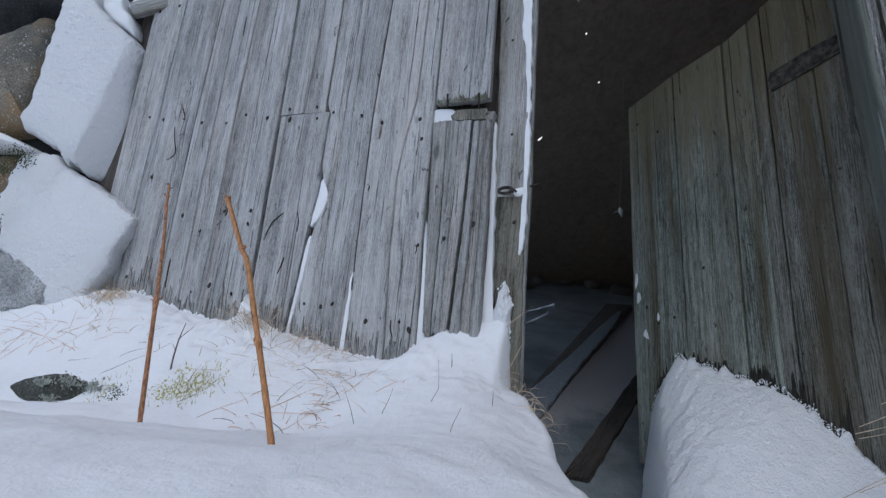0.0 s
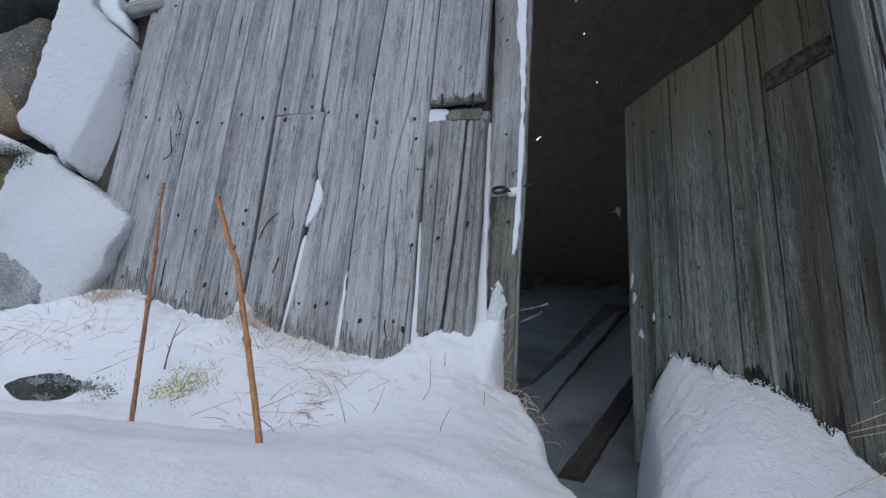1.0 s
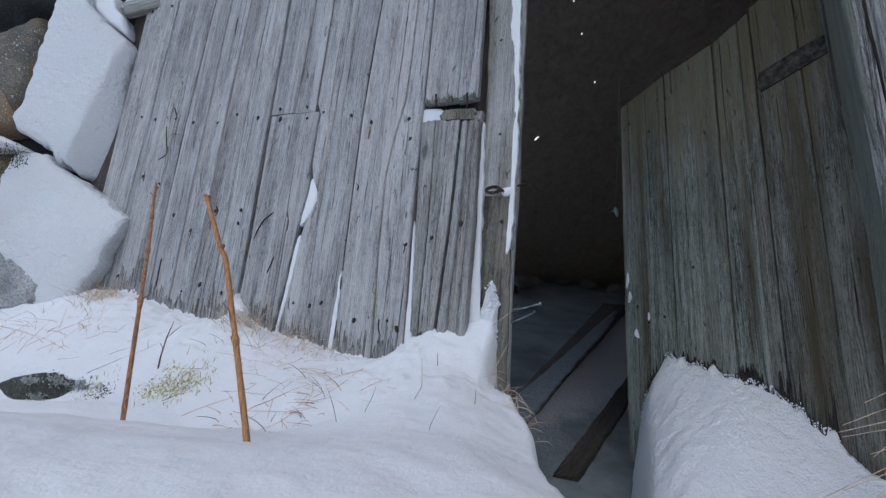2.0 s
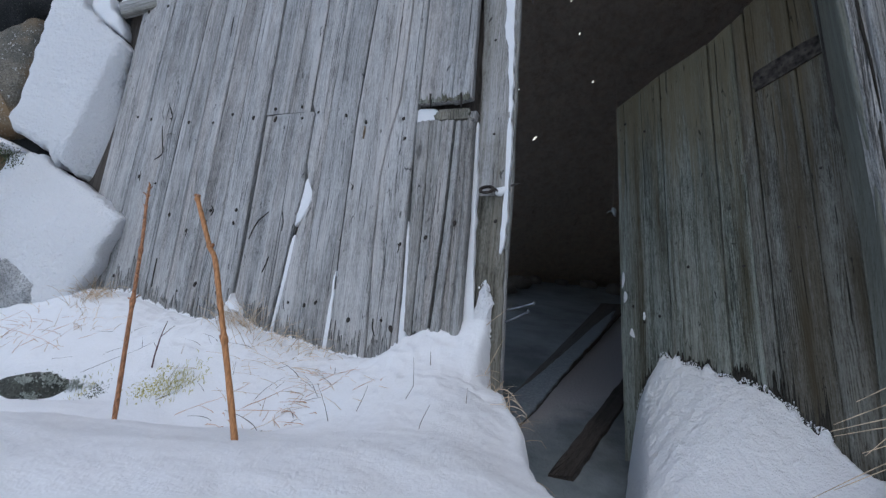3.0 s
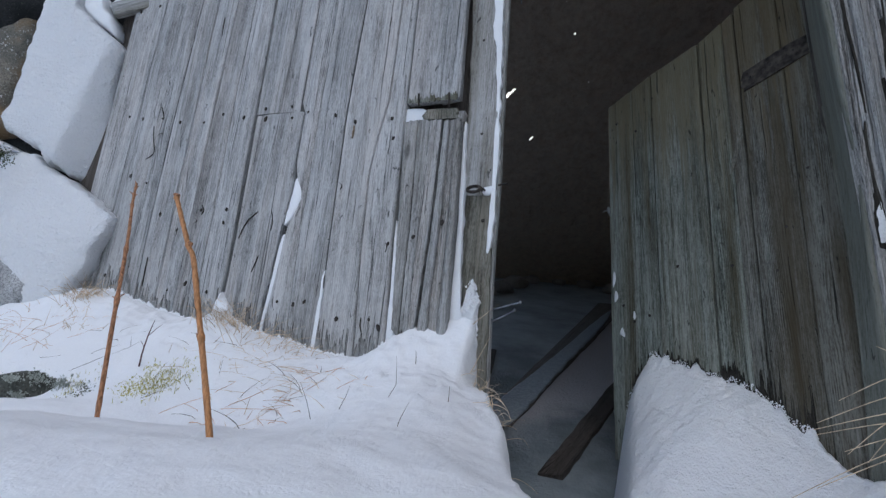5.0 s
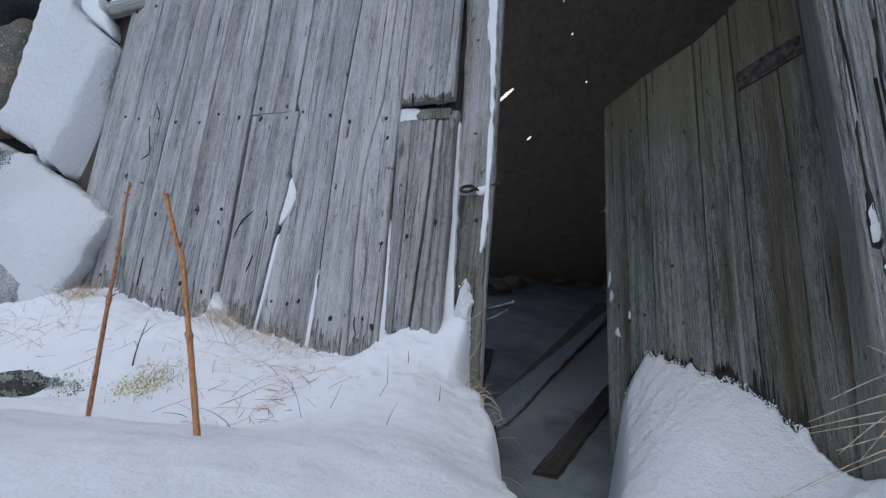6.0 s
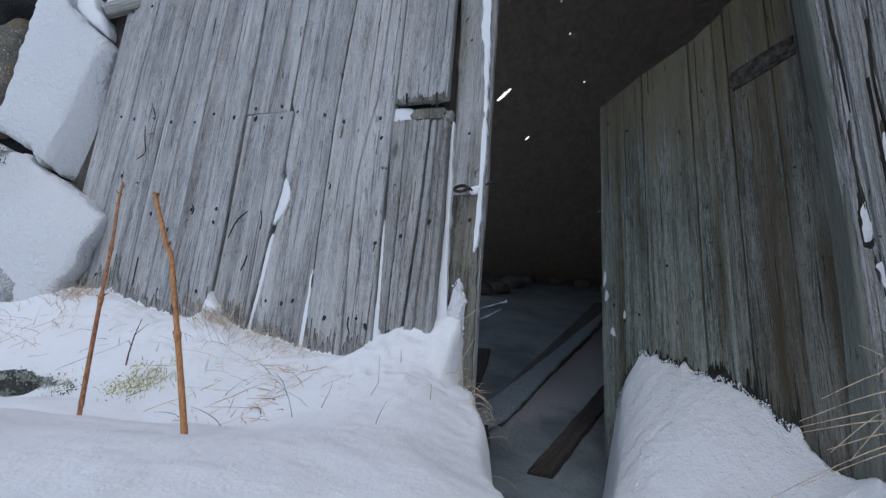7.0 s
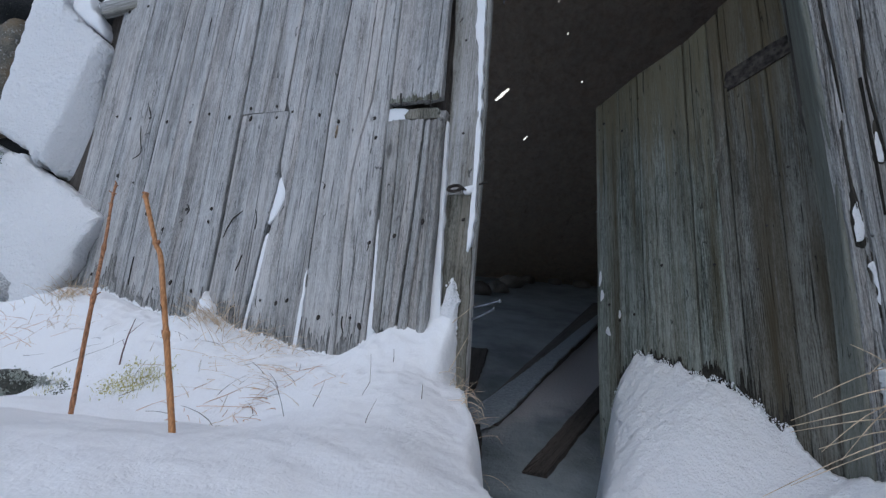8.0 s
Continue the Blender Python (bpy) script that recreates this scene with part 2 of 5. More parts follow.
# ---- building blocks ----
def part(name, bm, material, parent=None, label="", smooth=False):
    me = bpy.data.meshes.new(name)
    bm.normal_update()
    bm.to_mesh(me)
    bm.free()
    if smooth:
        me.polygons.foreach_set("use_smooth", [True] * len(me.polygons))
    me.materials.append(material)
    ob = new(name, me)
    if parent:
        ob.parent = parent
    if label:
        ob["label"] = label
    return ob


def holder(name, m, label, category, group="", kind=""):
    ob = new(name)
    ob.matrix_world = m
    return tagged(ob, label, category, group, kind)


def board_mesh(rows, t0, t1, wear=0.0015, steps=14, seed=0, bottom=0.0, top=0.0, round_off=0.003):
    """A plank from rows of (height, left, right): front face at y = -t1, back at y = -t0, edges slightly worn and ends ragged."""
    rng = random.Random(seed)
    zs = [rows[0][0] + (rows[-1][0] - rows[0][0]) * i / steps for i in range(steps + 1)]
    bm = bmesh.new()
    rings = []
    n_cols = 5
    end_lo = [rng.uniform(-1, 1) * bottom for _ in range(n_cols)]
    end_hi = [rng.uniform(-1, 1) * top for _ in range(n_cols)]
    c = min(round_off, (t1 - t0) * 0.35)
    for i, z in enumerate(zs):
        l = np.interp(z, [r[0] for r in rows], [r[1] for r in rows]) + rng.uniform(-wear, wear)
        r = np.interp(z, [r[0] for r in rows], [r[2] for r in rows]) + rng.uniform(-wear, wear)
        ring = [(l, -t0), (l, -t1 + c)]
        for k in range(n_cols):
            f = k / (n_cols - 1)
            x = l + c + (r - l - 2 * c) * f
            ring.append((x, -t1 + rng.uniform(-0.0006, 0.0006) - 0.002 * math.sin(3.1 * f + seed)))
        ring += [(r, -t1 + c), (r, -t0)]
        verts = []
        for j, (x, y) in enumerate(ring):
            k = min(max(j - 2, 0), n_cols - 1)
            dz = end_lo[k] if i == 0 else end_hi[k] if i == steps else 0.0
            verts.append(bm.verts.new((x, y, z + dz)))
        rings.append(verts)
    m = len(rings[0])
    for a, b in zip(rings, rings[1:]):
        for j in range(m):
            bm.faces.new((a[j], a[(j + 1) % m], b[(j + 1) % m], b[j]))
    bm.faces.new(rings[0][::-1])
    bm.faces.new(rings[-1])
    return bm


def box_bm(x0, x1, y0, y1, z0, z1, bevel=0.0):
    bm = bmesh.new()
    bmesh.ops.create_cube(bm, size=1.0)
    for v in bm.verts:
        v.co = Vector(((x0 + x1) / 2 + v.co.x * (x1 - x0), (y0 + y1) / 2 + v.co.y * (y1 - y0), (z0 + z1) / 2 + v.co.z * (z1 - z0)))
    if bevel:
        bmesh.ops.bevel(bm, geom=list(bm.edges), offset=bevel, segments=2, affect="EDGES")
    return bm


def tube(points, radii, sides=7):
    """A bent, tapering stalk through points."""
    bm = bmesh.new()
    pts = [Vector(p) for p in points]
    rings = []
    for i, p in enumerate(pts):
        d = (pts[min(i + 1, len(pts) - 1)] - pts[max(i - 1, 0)]).normalized()
        a = d.orthogonal().normalized() if abs(d.x) > 0.9 else d.cross(Vector((1, 0, 0))).normalized()
        b = d.cross(a)
        rings.append([bm.verts.new(p + radii[i] * (math.cos(2 * math.pi * k / sides) * a + math.sin(2 * math.pi * k / sides) * b)) for k in range(sides)])
    for r0, r1 in zip(rings, rings[1:]):
        for k in range(sides):
            bm.faces.new((r0[k], r0[(k + 1) % sides], r1[(k + 1) % sides], r1[k]))
    bm.faces.new(rings[0][::-1])
    bm.faces.new(rings[-1])
    return bm


def smooth_path(points, n):
    pts = [Vector(p) for p in points]
    out = []
    for i in range(n + 1):
        f = i / n * (len(pts) - 1)
        k = min(int(f), len(pts) - 2)
        t = f - k
        p0, p1, p2, p3 = pts[max(k - 1, 0)], pts[k], pts[k + 1], pts[min(k + 2, len(pts) - 1)]
        out.append(0.5 * ((2 * p1) + (p2 - p0) * t + (2 * p0 - 5 * p1 + 4 * p2 - p3) * t * t + (3 * p1 - p0 - 3 * p2 + p3) * t ** 3))
    return out


def mound(outline, depth, crease=None, fall=0.5, rings=18, around=96, bumps=0.012, power=2.4, seed=0.0, back=0.12, rag=0.0, soft=0.0006):
    """A rounded body seen from -y: a smooth closed outline in x and z, swelling towards -y, with a flat back.
    crease: two points; to the right of (or below) the line from one to the other the face falls away."""
    loop = [Vector((x, 0, z)) for x, z in outline]
    n = len(loop)
    dense = []
    for i in range(around):
        f = i / around * n
        k = int(f)
        t = f - k
        p0, p1, p2, p3 = loop[(k - 1) % n], loop[k % n], loop[(k + 1) % n], loop[(k + 2) % n]
        dense.append(0.5 * ((2 * p1) + (p2 - p0) * t + (2 * p0 - 5 * p1 + 4 * p2 - p3) * t * t + (3 * p1 - p0 - 3 * p2 + p3) * t ** 3))
    mid = sum(dense, Vector()) / around
    bm = bmesh.new()

    def lift(p, r):
        h = depth * (1 - r ** power) ** (1 / power)
        if crease:
            a, b = Vector((crease[0][0], 0, crease[0][1])), Vector((crease[1][0], 0, crease[1][1]))
            d = (b - a).normalized()
            side = (p - a).x * d.z - (p - a).z * d.x
            h -= fall * 0.5 * (side + math.sqrt(side * side + soft))
        h += bumps * (noise.noise(p * 6 + Vector((seed, 0, seed))) + 0.4 * noise.noise(p * 21 + Vector((seed, 3, 0)))) * min(1.0, 3 * (1 - r) + 0.25)
        return h

    top = bm.verts.new((mid.x, -lift(mid, 0), mid.z))
    last = None
    for k in range(1, rings + 1):
        r = math.sin(0.5 * math.pi * k / rings)
        ring = []
        for i, q in enumerate(dense):
            p = mid + (q - mid) * r
            if rag:
                f, s = rag * r ** 9, Vector((seed, 0, seed * 2))
                p = p + f * Vector((noise.noise(p * 24 + s) + 0.6 * noise.noise(p * 60 + s), 0, noise.noise(p * 24 - s) + 0.6 * noise.noise(p * 60 - s)))
            ring.append(bm.verts.new((p.x, -lift(p, r), p.z)))
        for i in range(around):
            j = (i + 1) % around
            if last:
                bm.faces.new((last[i], last[j], ring[j], ring[i]))
            else:
                bm.faces.new((top, ring[j], ring[i]))
        last = ring
    rim = [bm.verts.new((v.co.x, back, v.co.z)) for v in last]
    for i in range(around):
        j = (i + 1) % around
        bm.faces.new((last[i], last[j], rim[j], rim[i]))
    bm.faces.new(rim)
    bmesh.ops.recalc_face_normals(bm, faces=bm.faces)
    return bm


# ---- frames of the leaning walls ----
def basis(o, x, y, z):
    m = Matrix((x, y, z)).transposed().to_4x4()
    m.translation = o
    return m


WALL_M = basis((-0.15, 1.452, 0.0), (0.9336, -0.3582, 0.0), (0.3579, 0.9328, -0.0433), (0.0155, 0.0404, 0.9991))
_u, _v, _n = Vector((0.5179, -0.8554, 0.0)), Vector((0.0414, 0.0251, 0.9988)), Vector((-0.8544, -0.5173, 0.0484))
_dv = (_v - 0.105 * _u).normalized()
_du = (_u + 0.105 * _v).normalized()
DOOR_M = basis((1.2369, 1.3764, 0.0), _du, -_n, _dv)
_jv = Vector((-0.116, 0.0, 1.0)).normalized()
JAMB_M = basis((1.255, 1.22, 0.0), (_jv.z, 0.0, -_jv.x), (0.0, 1.0, 0.0), _jv)


# ---- snow-covered ground ----
def step(a, b, x):
    t = np.clip((x - a) / (b - a), 0, 1)
    return t * t * (3 - 2 * t)


def fbm(x, y, seed):
    rng = np.random.RandomState(seed)
    out = np.zeros_like(x)
    for k in range(7):
        a, p, q = rng.uniform(0, 6.28, 3)
        f = 1.0 * 1.55 ** k
        out += np.sin(f * (x * np.cos(a) + y * np.sin(a)) + p) * np.sin(f * (y * np.cos(a) * 0.8 - x * np.sin(a) * 1.1) + q) / 1.35 ** k
    return out


def wall_uv(x, y):
    """Along the boarded wall, and out from it."""
    return (x + 0.15) * 0.9336 - (y - 1.452) * 0.3582, -(x + 0.15) * 0.3582 - (y - 1.452) * 0.9336


def ramp_z(y):
    return -0.335 + 0.245 * (y - 1.87)


def ground_z(x, y):
    u, d = wall_uv(x, y)
    # the bank of snow in front of the boards
    tilt = 0.18 * step(0.08, -0.22, x)
    near = 0.022 - tilt * np.clip(y - 0.71, -0.16, 0.36) - 0.012 * step(0.0, -0.3, x) + 0.003 * fbm(x * 3, y * 3, 3)
    near -= 0.16 * np.clip(0.66 - y, 0, 0.45)
    at_wall = np.interp(u, [-1.6, -1.31, -1.13, -0.94, -0.7, -0.48, -0.28, -0.15, 0.0, 0.1, 0.4],
                        [0.17, 0.175, 0.225, 0.197, 0.143, 0.145, 0.116, 0.092, 0.08, 0.095, 0.09])
    near -= 0.022 * np.exp(-((y - 1.07 - 0.12 * (x + 0.5)) / 0.07) ** 2) * step(-0.1, -0.3, x)
    left = near + (at_wall - near) * step(0.5, 0.03, d)
    heap = np.interp(u, [0.07, 0.13, 0.2, 0.29, 0.335, 0.356, 0.37, 0.385], [0.0, 0.066, 0.092, 0.12, 0.135, 0.13, 0.05, 0.0])
    reach = np.interp(u, [0.1, 0.22, 0.30, 0.36], [0.25, 0.21, 0.16, 0.13])
    left += heap * np.clip(1 - (d + 0.02) / reach, 0, 1.2) ** 1.6 * 1.1
    left += 0.045 * np.exp(-((x + 0.62) / 0.045) ** 2 - ((y - 1.6) / 0.05) ** 2)
    left -= 0.062 * np.exp(-((x + 1.0) / 0.17) ** 2 - ((y - 1.255) / 0.055) ** 2)
    edge = 0.216 + 0.145 * np.clip(1.3 - y, 0, 1) - 0.060 * step(1.02, 0.75, y) + 0.010 * np.sin(y * 11 + 0.6) + 0.004 * np.sin(y * 31 + 1.0)
    e = x - edge
    left -= 0.045 * step(-0.20, 0.0, e) ** 1.3
    left -= 0.62 * step(-0.012, 0.10, e)
    # the drift piled against the open door
    rx, ry = x - 1.2369, y - 1.3764
    du, dd = rx * 0.5179 - ry * 0.8554, -rx * 0.8544 - ry * 0.5173
    at_door = np.interp(du, [-0.72, -0.66, -0.615, -0.575, -0.53, -0.39, -0.26, -0.19, -0.11, -0.02, 0.06, 0.2, 0.5],
                        [-0.02, 0.055, 0.115, 0.16, 0.14, 0.115, 0.09, 0.062, 0.0, -0.055, -0.075, -0.03, 0.05])
    right = at_door - 0.30 * np.clip(dd, 0, 0.5) - 0.10 * np.clip(dd - 0.5, 0, 1)
    right += 0.05 * np.exp(-((x - 1.36) / 0.12) ** 2 - ((y - 1.15) / 0.12) ** 2)
    lip = -0.675 + 0.73 * np.clip(dd, 0, 2) + 0.006 * fbm(dd * 6, dd * 3, 6)
    right -= 0.085 * step(lip + 0.42, lip - 0.02, du) * step(0.0, 0.22, dd)
    right -= 0.05 * step(lip + 0.12, lip, du) + 0.6 * step(lip + 0.03, lip - 0.13, du)
    trench = ramp_z(y) - 0.12 + 0.3 * step(1.0, 0.3, y)
    z = np.maximum(np.maximum(left, right), trench)
    # far from the barn the field rolls gently
    far = np.sqrt((x * 0.8) ** 2 + (y - 0.9) ** 2)
    field = 0.02 + 0.02 * fbm(x * 0.8, y * 0.8, 5) + 0.25 * fbm(x * 0.07, y * 0.07, 8) * step(6, 40, far)
    z = z + (field - z) * np.maximum(step(0.2, -0.6, y), step(1.9, 2.8, np.abs(x)))
    # beneath the barn and the stone wall the sheet dips out of sight
    sunk = np.where(u > 0.27, 0.045, 0.0)
    inside = np.where(u < 0.4, step(-0.02, -0.07, d + sunk), np.where(x > 1.22, step(-0.12, -0.2, d - (x - 1.22) * 0.0 - 0.40 + 0.36 * x), 0.0))
    behind = step(-0.02, -0.12, dd) * step(1.33, 1.45, y) * step(0.4, 0.6, x)
    z = z - (z + 0.9) * np.maximum(np.clip(inside, 0, 1), behind) * step(9, 8, np.abs(x)) * step(9.5, 9, y)
    return z


def graded(lo, hi, fine, reach, growth=1.3):
    core = list(np.arange(lo, hi + 1e-6, fine))
    s, a, b = fine, core[0], core[-1]
    before, after = [], []
    while b < reach:
        s *= growth
        b += s
        after.append(b)
        a -= s
        before.append(a)
    return np.array(before[::-1] + core + after)


gx, gy = graded(-2.0, 1.75, 0.0095, 900.0), graded(0.32, 2.05, 0.0095, 900.0)
GX, GY = np.meshgrid(gx, gy)
GZ = ground_z(GX, GY)
close = (np.abs(GX) < 2.4) & (np.abs(GY - 1.1) < 1.2)
GZ[close] += [0.004 * noise.noise((x * 7, y * 7, 1.0)) + 0.0042 * noise.noise((x * 17, y * 17, 2.0)) + 0.0018 * noise.noise((x * 55, y * 55, 3.0)) for x, y in zip(GX[close], GY[close])]
by_wall = close & (np.abs(wall_uv(GX, GY)[1] - 0.05) < 0.16) & (GX < 0.2)
GZ[by_wall] += [(0.011 * noise.noise((x * 15, y * 15, 4.0)) + 0.007 * noise.noise((x * 37, y * 37, 5.0))) for x, y in zip(GX[by_wall], GY[by_wall])]
# wind-combed streaks running down the drift by the door
comb = close & (GX > 0.62) & (GY > 0.9)
GZ[comb] += [0.009 * noise.noise(((0.5179 * x - 0.8554 * y) * 34, (0.8544 * x + 0.5173 * y) * 7, 6.0)) + 0.006 * noise.noise(((0.5179 * x - 0.8554 * y) * 90, (0.8544 * x + 0.5173 * y) * 22, 7.0)) for x, y in zip(GX[comb], GY[comb])]
# ragged crest where the drift is frozen to the door
ddx, ddy = GX - 1.2369, GY - 1.3764
crest = close & (np.abs(-ddx * 0.8544 - ddy * 0.5173 - 0.008) < 0.022) & (GY > 1.2) & (GY < 2.05)
GZ[crest] += [0.05 * max(0.0, noise.noise(((0.5179 * x - 0.8554 * y) * 26, 3.0, 1.0))) + 0.022 * max(0.0, noise.noise(((0.5179 * x - 0.8554 * y) * 70, 5.0, 1.0))) for x, y in zip(ddx[crest], ddy[crest])]
idx = np.arange(GX.size).reshape(GX.shape)


def ground_at(x, y):
    """Height of the snow at a place."""
    i, j = int(np.clip(np.searchsorted(gx, x) - 1, 0, len(gx) - 2)), int(np.clip(np.searchsorted(gy, y) - 1, 0, len(gy) - 2))
    s, t = (x - gx[i]) / (gx[i + 1] - gx[i]), (y - gy[j]) / (gy[j + 1] - gy[j])
    return float((GZ[j, i] * (1 - s) + GZ[j, i + 1] * s) * (1 - t) + (GZ[j + 1, i] * (1 - s) + GZ[j + 1, i + 1] * s) * t)


quads = np.stack([idx[:-1, :-1], idx[:-1, 1:], idx[1:, 1:], idx[1:, :-1]], -1).reshape(-1, 4)
gm = bpy.data.meshes.new("ground")
gm.from_pydata(np.stack([GX.ravel(), GY.ravel(), GZ.ravel()], -1).tolist(), [], quads.tolist())
gm.polygons.foreach_set("use_smooth", [True] * len(gm.polygons))
gm.materials.append(SNOW)
tagged(new("ground", gm), "fresh uneven snow banked against the old barn", "snow", kind="structure")


# ---- the boarded wall ----
wall = holder("wall_front", WALL_M, "weathered grey vertical board wall of an old barn", "wall", kind="structure")
WALL_TOP = 3.2


def edge_line(pairs):
    """A board's edge: how far along the wall it runs, by height."""
    return lambda z: float(np.interp(z, [p[0] for p in pairs], [p[1] for p in pairs]))


def wall_board(left, right, z0, z1, lift, seed, cracks=(), thick=0.03, bottom=0.01, top=0.0, mat=WOOD):
    """One board, parted along its cracks; each crack is (height, place, width) from foot to top."""
    lines = [(left, left)]
    for crack in cracks:
        mid, wide = edge_line([(z, u) for z, u, w in crack]), edge_line([(z, w) for z, u, w in crack])
        wave = lambda z, m=mid, k=len(lines): m(z) + 0.0022 * noise.noise(Vector((z * 9, k * 5.1, seed)))
        lines.append((lambda z, m=wave, w=wide: m(z) - w(z) / 2, lambda z, m=wave, w=wide: m(z) + w(z) / 2))
    lines.append((right, right))
    n = max(8, int((z1 - z0) / 0.045))
    zs = [z0 + (z1 - z0) * i / n for i in range(n + 1)]
    for k, (a, b) in enumerate(zip(lines, lines[1:])):
        rows = [(z, a[1](z), b[0](z)) for z in zs]
        part("board", board_mesh(rows, lift - thick, lift - 0.0012 * k, wear=0.0006, seed=seed * 10 + k, steps=n, bottom=bottom, top=top), mat, wall)


S1 = edge_line([(-0.15, -1.186), (0.556, -1.180), (0.9, -1.170), (1.51, -1.1565), (WALL_TOP, -1.13)])
S2 = edge_line([(-0.15, -0.958), (0.21, -0.960), (0.475, -0.9665), (0.888, -0.9636), (1.472, -0.9458), (WALL_TOP, -0.91)])
S3 = edge_line([(-0.15, -0.751), (0.27, -0.7513), (0.874, -0.754), (1.436, -0.7445), (WALL_TOP, -0.72)])
S4 = edge_line([(-0.1, -0.541), (0.25, -0.538), (0.428, -0.5341), (0.871, -0.5413), (1.401, -0.5493), (WALL_TOP, -0.57)])
S5 = edge_line([(0.9, -0.3454), (1.364, -0.3447), (WALL_TOP, -0.344)])
S6 = edge_line([(0.02, -0.132), (0.0986, -0.1347), (0.4359, -0.1448), (0.8854, -0.1516), (1.327, -0.1372), (WALL_TOP, -0.11)])
S8 = edge_line([(0.03, 0.109), (0.11, 0.101), (0.44, 0.0855), (0.817, 0.0775), (1.29, 0.0695), (WALL_TOP, 0.05)])


def beside(line, by):
    return lambda z: line(z) + by


wall_board(edge_line([(-0.15, -1.346), (0.609, -1.3486), (1.5455, -1.3533), (WALL_TOP, -1.36)]), beside(S1, -0.0022), -0.15, WALL_TOP, 0.004, 1)
wall_board(beside(S1, 0.0012), beside(S2, -0.0035), -0.15, WALL_TOP, 0.003, 2, [[(-0.15, -1.055, 0.004), (0.25, -1.052, 0.003), (0.55, -1.05, 0.0004), (0.9, -1.024, 0.002), (1.08, -1.033, 0.0012), (1.3, -1.04, 0.0002), (WALL_TOP, -1.04, 0.0002)]])
wall_board(beside(S2, 0.002), lambda z: S3(z) - float(np.interp(z, [0.2, 0.8, 1.0, 1.2, 1.5], [0.005, 0.0055, 0.009, 0.005, 0.004])), -0.15, WALL_TOP, 0.002, 3, [[(-0.15, -0.852, 0.003), (0.25, -0.852, 0.002), (0.6, -0.856, 0.0008), (0.9, -0.855, 0.0003), (WALL_TOP, -0.85, 0.0003)]])
wall_board(lambda z: S3(z) + float(np.interp(z, [0.2, 0.8, 1.0, 1.2, 1.5], [0.001, 0.002, 0.0035, 0.0015, 0.001])), lambda z: S4(z) - float(np.interp(z, [0.2, 0.8, 0.93, 1.1, 1.5], [0.009, 0.012, 0.006, 0.005, 0.008])), -0.15, WALL_TOP, 0.003, 4, [[(-0.15, -0.660, 0.002), (0.3, -0.658, 0.0015), (0.6, -0.655, 0.0002), (1.0, -0.66, 0.0003), (1.3, -0.655, 0.0012), (WALL_TOP, -0.65, 0.0003)]])
# two boards that were mended below a joint
wall_board(lambda z: S4(z) + float(np.interp(z, [0.9, 1.1, 1.5], [0.002, 0.0025, 0.004])), beside(S5, -0.003), 0.909, WALL_TOP, 0.001, 5, [[(0.9, -0.437, 0.0012), (1.1, -0.43, 0.002), (1.378, -0.4228, 0.0012), (WALL_TOP, -0.40, 0.0008)]], bottom=0.002)
wall_board(beside(S4, 0.008), edge_line([(-0.1, -0.380), (0.13, -0.373), (0.25, -0.358), (0.4478, -0.342), (0.62, -0.318), (0.7, -0.327), (0.903, -0.324)]), -0.1, 0.902, 0.004, 6, [], 0.026, top=0.004)
wall_board(edge_line([(-0.1, -0.36), (0.13, -0.348), (0.4, -0.325), (0.47, -0.322), (0.58, -0.279), (0.66, -0.312), (0.7, -0.324), (0.897, -0.322), (0.906, -0.341), (WALL_TOP, -0.341)]), beside(S6, -0.003), -0.1, WALL_TOP, 0.0, 7, [[(-0.1, -0.249, 0.002), (0.12, -0.2531, 0.0016), (0.45, -0.2626, 0.0014), (0.66, -0.2619, 0.0006), (0.95, -0.262, 0.0002), (WALL_TOP, -0.25, 0.0002)]], 0.032)
wall_board(beside(S6, 0.0025), beside(S8, -0.0045), 0.02, WALL_TOP, -0.001, 8, [[(0.02, 0.003, 0.0028), (0.44, -0.0238, 0.0018), (0.6695, -0.0298, 0.0012), (0.8, -0.015, 0.0003), (0.93, 0.009, 0.0006), (1.1, 0.009, 0.0012), (1.3, 0.0079, 0.0012), (WALL_TOP, 0.0, 0.001)]], bottom=0.006, mat=WOOD_PALE)
wall_board(beside(S8, 0.003), edge_line([(0.903, 0.256), (1.25, 0.247), (WALL_TOP, 0.245)]), 0.903, WALL_TOP, 0.004, 9, [[(0.9, 0.19, 0.002), (1.1, 0.186, 0.0005), (WALL_TOP, 0.18, 0.0003)]], bottom=0.005)
part("batten", board_mesh([(0.838, 0.06, 0.268), (0.87, 0.06, 0.27)], -0.07, -0.018, seed=19, steps=2), WOOD_ROUGH, wall, "greenish worn cross rail in the gap")
part("splinter_block", board_mesh([(0.840, 0.146, 0.256), (0.848, 0.136, 0.252), (0.858, 0.131, 0.25), (0.866, 0.139, 0.252), (0.875, 0.148, 0.25)], -0.05, -0.004, wear=0.003, seed=20, steps=10), WOOD_MOSSY, wall, "broken end of a mossy batten")
# added sheet: seals out light and keeps the seams dark by its colour
part("backing", box_bm(-1.42, 0.275, 0.075, 0.10, -0.6, WALL_TOP), WOOD_DARK, wall, "dark sheet added behind the boards to darken their gaps")


